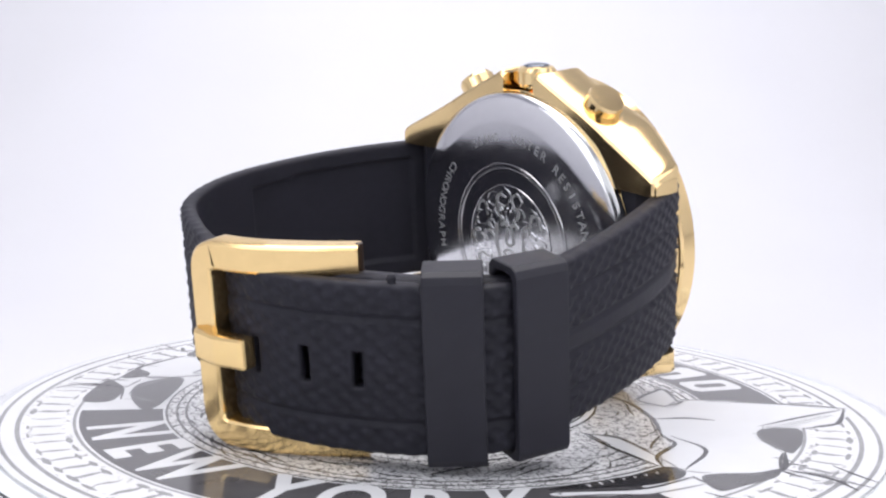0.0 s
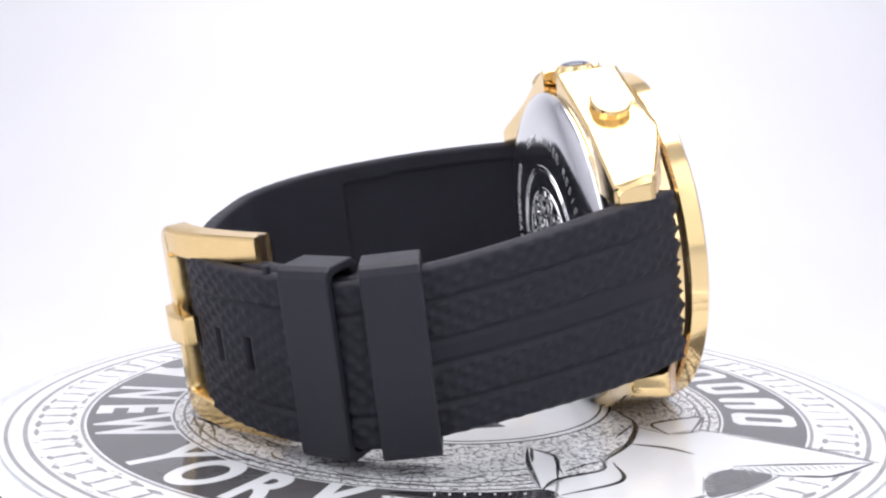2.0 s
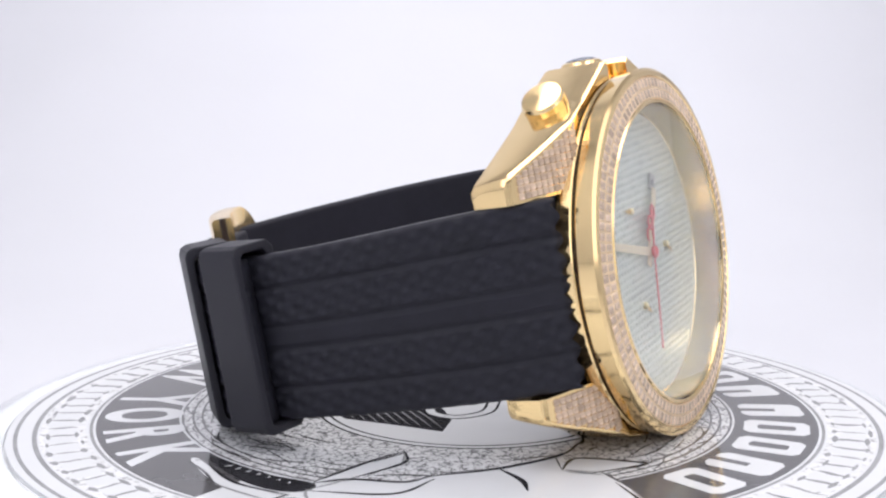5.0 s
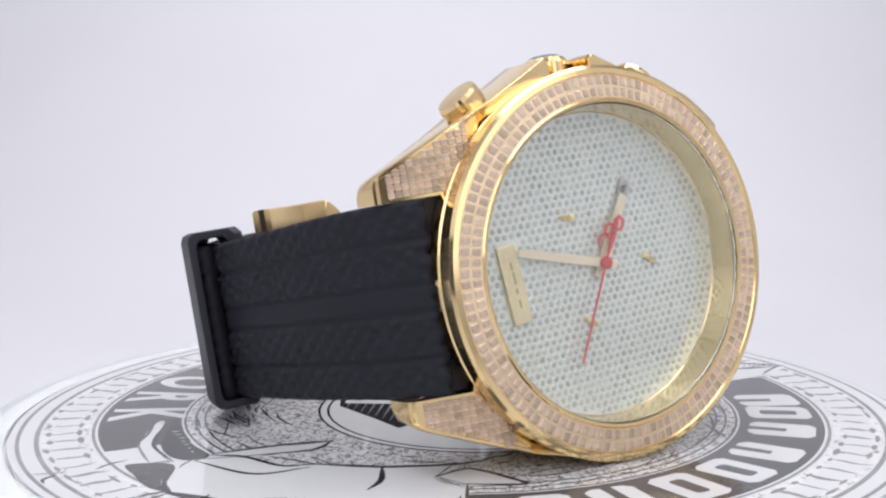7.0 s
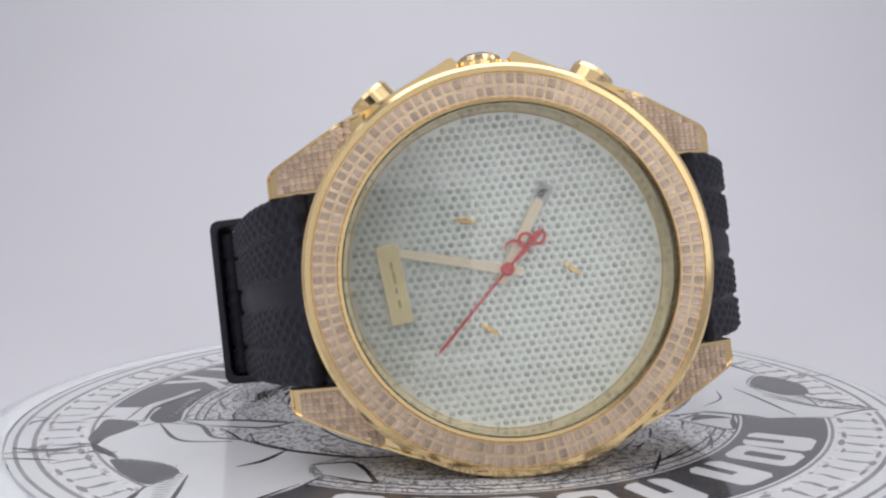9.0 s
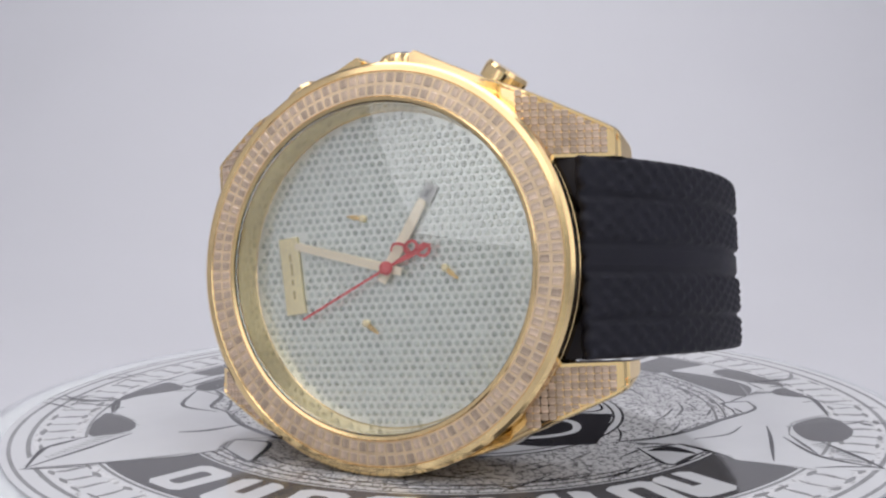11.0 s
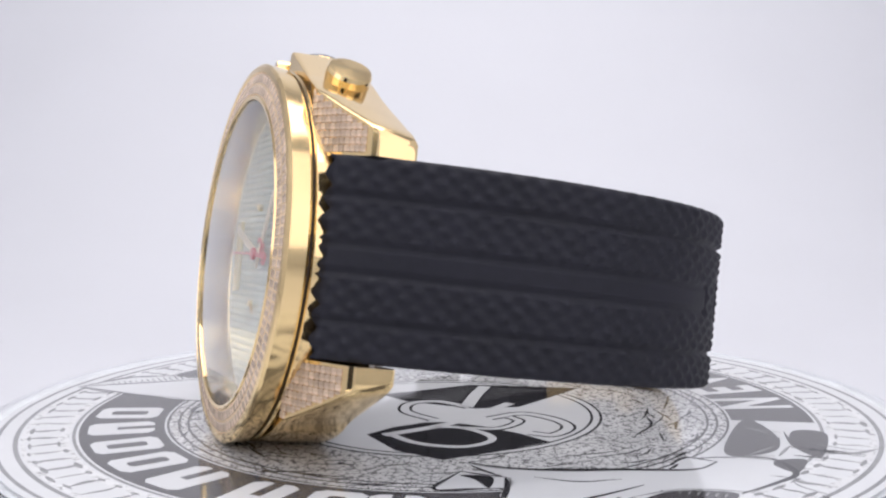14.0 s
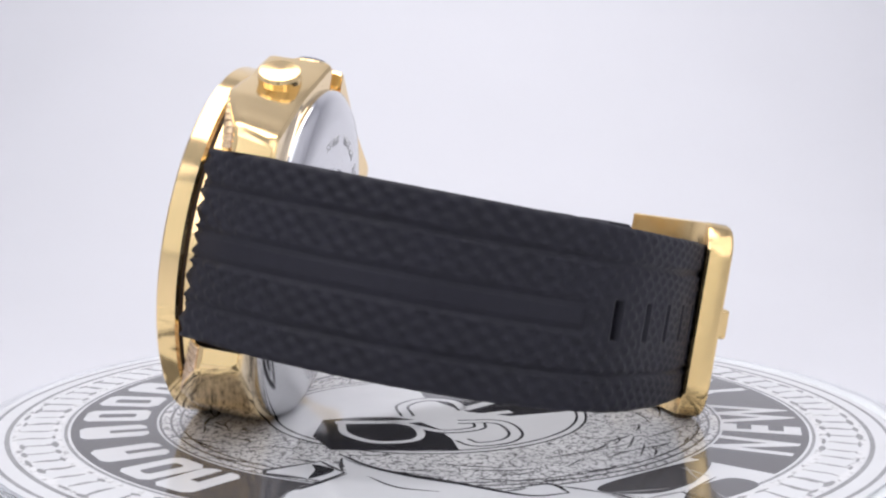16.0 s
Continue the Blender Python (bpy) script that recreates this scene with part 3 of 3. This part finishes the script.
def lug(sx, sy):
    """A shoulder of the case that runs out into a lug, lofted along x."""
    if sy > 0:
        edge = spline([(3.7, 29.3), (4.4, 29.9), (5.4, 29.5), (7.6, 28.4), (11.5, 26.5), (15.5, 24.55), (19.4, 22.55), (25.6, 19.4), (30.6, 16.85), (31.6, 15.6)], k=6)
    else:
        edge = spline([(0.0, 26.95), (4.0, 26.9), (7.6, 26.4), (11.5, 25.5), (15.5, 24.1), (19.4, 22.0), (25.6, 19.2), (30.6, 16.8), (31.6, 15.6)], k=6)
    v, f = [], []
    for x, yo in edge:
        yi = 13.45 if x > 18 else max(13.45, math.sqrt(max(0.0, 23.4 ** 2 - x * x)))
        zf, zb = lug_front(x), -10.9 - 1.0 * min(1.0, max(0.0, (x - 18) / 12))
        if x > 31.0:
            zf, zb = zf - 0.5, zb + 0.5
        fl = min(1.0, max(0.0, (x - 14.0) / 7.0))
        c, yf, yb = 0.8, yo + 0.7 * fl, yo - 0.2 * fl
        ring = [(yi, zb), (yb - c, zb), (yb - 0.3 * c, zb + 0.35), (yb, zb + 1.1), (yf, zf - 0.8), (yf - 0.1, zf + 0.12 * fl - 0.15), (yf - 0.2, zf + 0.16 * fl), (yf - 0.6, zf + 0.16 * fl), (yf - 0.72, zf), (yi, zf)]
        v += [(x * sx, y * sy, z) for y, z in ring]
    n, k = len(edge), 10
    for i in range(n - 1):
        for j in range(k):
            f.append((i * k + j, i * k + k + j, i * k + k + (j + 1) % k, i * k + (j + 1) % k))
    f += [list(range(k)), list(range((n - 1) * k, n * k))]
    me = mesh_from(v, f, True)
    me.set_sharp_from_angle(angle=radians(32))
    ob = part("lug", me, GOLD, watch, "gold case shoulder and lug set with small stones")
    ex, ey = [p[0] for p in edge], [p[1] for p in edge]
    x = 19.6
    while x < 30.6:
        slope = math.degrees(math.atan((lug_front(x - 0.3) - lug_front(x + 0.3)) / 0.6))
        y = 14.35
        while y < float(np.interp(x, ex, ey)) - 0.22:
            if math.hypot(x, y) > 26.4:
                part("stone", stone_me, STONE, ob, m=mm(sx * x, sy * y, lug_front(x) + 0.06, 0, sx * slope, 0) @ Matrix.Diagonal((0.875, 0.86, 0.8, 1)))
            y += 0.98
        room = float(np.interp(x, ex, ey)) - 0.02 - (y - 0.98 + 0.5)
        if room > 0.3 and math.hypot(x, y) > 26.4:
            part("stone", stone_me, STONE, ob, m=mm(sx * x, sy * (y - 0.48 + room / 2), lug_front(x) + 0.06, 0, sx * slope, 0) @ Matrix.Diagonal((0.82, room / 1.15, 0.8, 1)))
        x += 1.0 * math.cos(radians(slope))
    return ob


for sx in (-1, 1):
    for sy in (-1, 1):
        lug(sx, sy)

# crown and pushers
up = pose(0, 0, 0, -90, 0, 0)
crown = part("crown", lathe([(0, 24.0), (2.4, 24.0), (2.4, 26.6), (3.1, 27.0), (3.3, 27.6), (3.3, 29.6), (2.9, 30.3), (2.4, 30.5), (0, 30.5)], 48, closed=False, radial=lambda a, j: 1 + (0.04 * math.copysign(1, math.sin(12 * a)) if j in (4, 5) else 0)), GOLD, watch, "fluted gold crown", mm(0, 0, -6.4) @ up)
part("cabochon", lathe([(0, 30.3), (2.4, 30.3), (2.25, 30.62), (1.4, 30.9), (0, 31.0)], 32, closed=False, smooth=True), BLUE, crown, "dark blue cabochon")
for sx in (-1, 1):
    a = 37.0 * sx
    pm = mm(15.9 * sx, 26.0, -6.2, 0, 0, -a)
    pusher = part("pusher", lathe([(0, -6.0), (2.5, -6.0), (2.5, -2.5), (2.2, -2.4), (2.3, -1.9), (3.2, -1.75), (3.25, 0.2), (3.0, 0.75), (0, 0.9)], 40, closed=False), GOLD, watch, "round gold push button", pm @ up)
    # the groove's shade under the cap, put in as a dark ring
    part("groove", lathe([(2.2, -2.35), (2.62, -2.35), (2.62, -1.95), (2.2, -1.95)], 40), DARK_GAP, pusher, "dark ring for the shade in the groove")

# case back
back = part("caseback", lathe([(0, -13.4), (21.4, -13.4), (22.3, -13.25), (24.9, -12.6), (26.2, -11.7), (26.5, -10.7), (0, -10.7)], 128, closed=False, smooth=False), STEEL, watch, "mirror-polished steel case back")
for p in back.data.polygons:
    p.use_smooth = True
for r in (13.2, 14.0, 10.2):
    part("engraved_ring", lathe([(r, -13.38), (r + 0.3, -13.38), (r + 0.25, -13.55), (r + 0.05, -13.55)], 80), STEEL, back)


def engrave(word, r, a0, step, size, flip=False):
    """Letters round the case back, seen from behind; a in degrees from the crown, clockwise as read."""
    for i, ch in enumerate(word):
        if ch == " ":
            continue
        a = radians(a0 + i * step)
        x, y = -r * math.sin(a), r * math.cos(a)
        part("engraved_letter", glyph(ch, size, 0.03), STEEL_DULL, back, m=mm(x, y, -13.42) @ pose(0, 0, 0, 0, 180, 0) @ pose(0, 0, 0, 0, 0, -math.degrees(a) + (180 if flip else 0)))


engrave("WATER RESISTANT", 18.9, 6, 5.3, 2.3)
engrave("SWISS", 18.9, -9, -4.6, 2.2, True)
engrave("CHRONOGRAPH", 18.9, -52, -4.9, 2.2, True)
relief = random.Random(3)
for i in range(60):
    a, r = 2 * math.pi * i / 30 + relief.uniform(-0.08, 0.08), (8.3 if i < 30 else 5.6) + relief.uniform(-0.7, 0.7)
    curl = relief.choice((-0.5, 0.5))
    q = [((r - 1.7) * math.cos(a), (r - 1.7) * math.sin(a)), (r * math.cos(a + 0.35 * curl), r * math.sin(a + 0.35 * curl)), ((r + 1.2) * math.cos(a + 0.1 * curl), (r + 1.2) * math.sin(a + 0.1 * curl)), ((r + 0.6) * math.cos(a - 0.3 * curl), (r + 0.6) * math.sin(a - 0.3 * curl))]
    part("engraved_stroke", stroke(q, relief.uniform(0.3, 0.6), -13.56, -13.38), STEEL if i % 3 else STEEL_DULL, back)
for q, w in (([(-2.2, 3), (-1.2, 3.6), (-0.4, 3.0)], 0.6), ([(2.2, 3), (1.2, 3.6), (0.4, 3.0)], 0.6), ([(-0.5, 2.6), (-0.9, 0.2), (0, -0.4), (0.9, 0.2), (0.5, 2.6)], 0.5), ([(-1.6, -1.8), (0, -1.3), (1.6, -1.8), (0, -2.5), (-1.6, -1.8)], 0.5), ([(-3.4, 3.0), (-3.2, -1.5), (0, -4.4), (3.2, -1.5), (3.4, 3.0)], 0.6)):
    part("engraved_stroke", stroke(q, w, -13.56, -13.38, False), STEEL_DULL, back)

# ---- strap ----
A_OUT = [(-28.05, -1.95), (-32.2, -9), (-36.3, -20), (-39.4, -34), (-40.4, -44.5), (-37.0, -54), (-29.5, -61.2), (-20.0, -67.2), (-13, -70.2)]
B_OUT = [(28.05, -1.95), (32.6, -9), (37.2, -20), (39.4, -34), (37.2, -49), (28.6, -60.8), (15.6, -67.2), (2, -71.2), (-10, -73.4), (-20.5, -70.2), (-31, -63.9), (-39, -55.6), (-42.4, -47.6), (-42.9, -44.5)]


def slim(x, z):
    """How much the strap's upper edge draws in on the buckle side."""
    a, b = min(1.0, max(0.0, (-x + 5) / 25.0)), min(1.0, max(0.0, (-z - 8) / 34.0))
    return 1.2 * a * b * b * (3 - 2 * b) * (1 - 0.75 * min(1.0, max(0.0, (-z - 54) / 10.0)))


def centre(x, z):
    """How far the strap's middle line rises above the dial's middle, going back from the case."""
    return 0.2 - 0.5 * min(1.0, max(0.0, (-z - 8) / 58.0)) - slim(x, z) / 2


def half_width(x, z):
    return 13.2 - 0.9 * min(1.0, max(0.0, (-z - 8) / 58.0)) - slim(x, z) / 2


def relief_height(s, v, hw, smooth_to):
    """Raised tread bands with diagonal blocks; v runs across the strap."""
    u = v / hw
    for g, w in ((-0.62, 0.035), (0.62, 0.035), (-0.13, 0.028), (0.13, 0.028)):
        if abs(u - g) < w and (abs(g) > 0.3 or s < smooth_to):
            return -0.42
    if abs(u) < 0.11 and s < smooth_to:
        return -0.12
    if abs(u) < 0.158 and abs(s - smooth_to) < 0.5:
        return -0.42
    p = (s * 0.8 + v * 0.9) / 2.3
    q = (s * 0.62 - v * 1.05) / 2.3
    a = abs((p % 1.0) - 0.5) * 2
    b = abs((q % 1.0) - 0.5) * 2
    return 0.40 * min(1, max(0, a * 1.6 - 0.35)) * min(1, max(0.25, b * 1.8 - 0.3)) - 0.1


def strap(points, thick, slots, s_tread, name, label, inset):
    C = spline(points, 0.42)
    N = normals_2d(C)
    side = np.sign(C[0, 0])
    if N[0, 0] * side < 0:
        N = -N
    n = len(C)
    m = 64
    s_of = np.arange(n) * 0.42
    v_out, v_in, mask = [], [], {}
    for i in range(n):
        x, z = C[i]
        cy, hw = centre(x, z), half_width(x, z)
        t = thick
        for j in range(m + 1):
            v = -hw + 2 * hw * j / m
            edge = min(1.0, (hw - abs(v)) / 0.7)
            h = relief_height(s_of[i], v, hw, s_tread) * (1 if edge > 0.6 else 0.6) - 0.35 * (1 - edge) ** 2
            if any(abs(s_of[i] - c) < 1.5 and abs(v) < 3.5 for c in slots):
                h = 0.1
            lip = 1.1 * abs(math.sin(v * 1.02)) if i == 0 else 0.0
            v_out.append((x + N[i, 0] * h - 0.55 * lip * side, cy + v, z + N[i, 1] * h + 0.85 * lip))
            d = t
            if inset[0] < s_of[i] < inset[1] and abs(v) < hw - 3.2:
                d = t - 0.85
            d -= 0.3 * (1 - edge) ** 2
            v_in.append((x - N[i, 0] * d, cy + v, z - N[i, 1] * d))
    hole = set()
    for i in range(n - 1):
        for j in range(m):
            s = (s_of[i] + s_of[i + 1]) / 2
            x, z = C[i]
            hw = half_width(x, z)
            v = -hw + 2 * hw * (j + 0.5) / m
            if any(abs(s - c) < 0.8 and abs(v) < 2.7 - 0.8 * max(0, abs(s - c) - 0.5) for c in slots):
                hole.add((i, j))
    o = len(v_out)
    verts, faces = v_out + v_in, []
    idx = lambda i, j: i * (m + 1) + j

    def wall(a, b):
        faces.append((a, b, b + o, a + o))
    for i in range(n - 1):
        for j in range(m):
            if (i, j) in hole:
                continue
            a, b, c, d = idx(i, j), idx(i + 1, j), idx(i + 1, j + 1), idx(i, j + 1)
            faces.append((a, b, c, d))
            faces.append((d + o, c + o, b + o, a + o))
            for (i2, j2), e in (((i - 1, j), (d, a)), ((i + 1, j), (b, c)), ((i, j - 1), (a, b)), ((i, j + 1), (c, d))):
                if (i2, j2) in hole or not (0 <= i2 < n - 1 and 0 <= j2 < m):
                    wall(*e)
    me = mesh_from(verts, faces, True)
    ob = part(name, me, RUBBER, watch, label)
    return C, N, s_of


strap(A_OUT, 3.0, [], 200.0, "strap_buckle_side", "black rubber strap with a tread pattern", (9, 60))
BC, BN, BS = strap(B_OUT, 2.4, [64.2, 72.3, 80.4, 88.5, 96.6, 108.6, 116.8, 124.8], 58.6, "strap_hole_side", "black rubber strap with a tread pattern and slots", (9, 44))

# rubber ends that fill the space between the lugs
for sx in (-1, 1):
    o = [(23.2 * sx, 3.0), (26.9 * sx, 3.0), (29.0 * sx, 9.0), (26.5 * sx, 10.4), (23.2 * sx, 10.4)]
    part("strap_end", prism(o if sx < 0 else o[::-1], -13.0, 13.4, None, 0.3), RUBBER_SMOOTH, watch, "", pose(0, 0, 0, -90, 0, 0))

# small rubber nub on the edge of the tail
k = max(range(len(BC)), key=lambda i: -abs(BC[i, 0] + 31.5) if i > len(BC) // 2 and BC[i, 1] < -60 else -1e9)
part("strap_nub", lathe([(0, -0.6), (0.55, -0.6), (0.6, 0.9), (0.45, 1.2), (0, 1.2)], 16, closed=False), RUBBER_SMOOTH, watch, "small black rubber nub",
     mm(BC[k, 0] - 1.2 * BN[k, 0], centre(*BC[k]) + half_width(*BC[k]), BC[k, 1] - 1.2 * BN[k, 1]) @ pose(0, 0, 0, -90, 0, 0))

# keeper loops round both layers
AC = spline(A_OUT, 0.42)
AN = normals_2d(AC)
if AN[0, 0] > 0:
    AN = -AN


def keeper(s0, s1, grow):
    i0, i1 = int(s0 / 0.42), int(s1 / 0.42)
    mid = (i0 + i1) // 2
    c, nrm = AC[mid], AN[mid]
    tan = np.array([nrm[1], -nrm[0]])
    cy, hw = centre(*c), half_width(*c)
    out, inn, y0, y1 = 3.6 + grow, -3.6, cy - hw - 1.5, cy + hw + 2.3
    wdt = (s1 - s0) / 2
    th = 1.25
    ring = [(out, y0 + 1.4), (out, y1 - 1.4), (out - 0.4, y1 - 0.4), (out - 1.4, y1), (inn + 1.0, y1), (inn, y1 - 1.0), (inn, y0 + 1.0), (inn + 1.0, y0), (out - 1.4, y0), (out - 0.4, y0 + 0.4)]
    verts, faces = [], []
    k = len(ring)
    co, cyy = (out + inn) / 2, (y0 + y1) / 2
    sx, sy = (out - inn - 2 * th) / (out - inn), (y1 - y0 - 2 * th) / (y1 - y0)
    for w in (-wdt, wdt):
        for a, b in ((1, 1), (sx, sy)):
            for d, y in ring:
                dd, yy = co + (d - co) * a, cyy + (y - cyy) * b
                p = c + nrm * dd + tan * w
                verts.append((p[0], yy, p[1]))
    for i in range(k):
        j = (i + 1) % k
        faces += [(i, j, 2 * k + j, 2 * k + i), (k + i, 3 * k + i, 3 * k + j, k + j), (i, k + i, k + j, j), (2 * k + i, 2 * k + j, 3 * k + j, 3 * k + i)]
    return part("keeper_loop", soften(mesh_from(verts, faces), 0.3, 2), RUBBER_SMOOTH, watch, "smooth black rubber keeper loop")


keeper(43.4, 51.5, 0.25)
keeper(53.8, 61.9, 0.3)

# buckle
buckle = new("buckle")
buckle.parent = watch
tagged(buckle, "polished gold tang buckle")
Y0, Y1 = -15.5, 15.5


def buckle_frame():
    """A rounded rectangular frame, open at the pin end, bent to the strap's curve."""
    way = spline([(-23.7, -62.2), (-18.4, -67.2), (-12.0, -71.9), (-6.4, -74.2), (-2.3, -74.9)], 0.25)
    way_n = normals_2d(way)
    if way_n[0, 1] > 0:
        way_n = -way_n
    total = (len(way) - 1) * 0.25
    w = 4.3
    yt, yb, ub, rc = Y1 - w / 2, Y0 + w / 2, total - w / 2, 3.0
    line = [(0.0, yt), (ub * 0.5, yt), (ub - rc, yt)]
    line += [(ub - rc + rc * math.sin(a), yt - rc + rc * math.cos(a)) for a in np.linspace(0.2, math.pi / 2, 7)]
    line += [(ub, y) for y in np.linspace(yt - rc - 2, yb + rc + 2, 8)]
    line += [(ub - rc + rc * math.cos(a), yb + rc - rc * math.sin(a)) for a in np.linspace(0, math.pi / 2 - 0.2, 7)]
    line += [(ub - rc, yb), (ub * 0.5, yb), (0.0, yb)]
    C = spline(line, 0.5)
    N = normals_2d(C)
    section = [(-0.5, -0.4), (-0.44, -0.5), (0.44, -0.5), (0.5, -0.4), (0.5, 0.34), (0.46, 0.44), (0.38, 0.5), (-0.38, 0.5), (-0.46, 0.44), (-0.5, 0.34)]
    v, f = [], []
    for (u, y), (nu, ny) in zip(C, N):
        thick = 3.3 + 0.7 * min(1.0, max(0.0, u / ub))
        for a, h in section:
            uu, yy = min(total, max(0.0, u + nu * a * w)), y + ny * a * w
            i = min(len(way) - 2, int(uu / 0.25))
            fr = uu / 0.25 - i
            p = way[i] * (1 - fr) + way[i + 1] * fr + way_n[i] * h * thick
            v.append((p[0], yy, p[1]))
    n, k = len(C), len(section)
    for i in range(n - 1):
        for j in range(k):
            f.append((i * k + j, i * k + k + j, i * k + k + (j + 1) % k, i * k + (j + 1) % k))
    f += [list(range(k)), list(range((n - 1) * k, n * k))]
    me = mesh_from(v, f, True)
    me.set_sharp_from_angle(angle=radians(25))
    return part("frame", me, GOLD_SATIN, buckle, "rounded gold buckle frame")


buckle_frame()
# spring bar; its dark colour holds the shade of the pin hole
part("pin", lathe([(0, Y0 + 0.2), (0.55, Y0 + 0.2), (0.55, Y1 + 0.03), (0, Y1 + 0.03)], 16, closed=False), DARK_GAP, buckle, "spring bar end, coloured dark for its shaded hole", mm(-23.6, 0, -62.2) @ pose(0, 0, 0, -90, 0, 0))
tg = prism([(-2.6, 76.4), (-4.2, 78.0), (-8.8, 77.6), (-13.4, 75.6), (-13.0, 73.2), (-8.2, 74.9)], -2.3, 2.4, None, 0.5)
part("tang", tg, GOLD_SATIN, buckle, "gold tang over the bar", pose(0, 0, 0, -90, 0, 0))

# ---- motion: the turntable turns under the fixed camera, the red hand sweeps ----
TILT = Matrix(((1, 0, 0.01398, 0), (0, 1, -0.011, 0), (-0.01398, 0.011, 1, 0), (0, 0, 0, 1)))


def standing():
    """The watch's pose on the disc: dial turned 39 degrees round, leaning back 8.6, rolled 5.3."""
    az, el, ro = radians(39.19), radians(8.55), radians(5.31)
    n = Vector((math.cos(el) * math.cos(az), math.cos(el) * math.sin(az), math.sin(el)))
    u = Vector((-math.sin(el) * math.cos(az), -math.sin(el) * math.sin(az), math.cos(el)))
    r = Vector((-math.sin(az), math.cos(az), 0))
    y = u * math.cos(ro) - r * math.sin(ro)
    x = r * math.cos(ro) + u * math.sin(ro)
    m = Matrix((x, y, n)).transposed().to_4x4()
    m.translation = (0.0210, 0.02542, 0.02752)
    return m


def turned(t):
    s = t / 16
    return pose(0, 0, 0, 0, 0, -(221.578 * s - 2.8 * s ** 2 + 9.127 * s ** 3)) @ TILT


def motions():
    times = [0.25 * i for i in range(65)]
    stand = standing()
    walk(table, [(t, turned(t)) for t in times])
    walk(watch, [(t, turned(t) @ stand) for t in times])
    walk(second, [(t, mm(0, 0, 0.15, 0, 0, -135.5 - 9.0 * (t - 9.0))) for t in times])


motions()
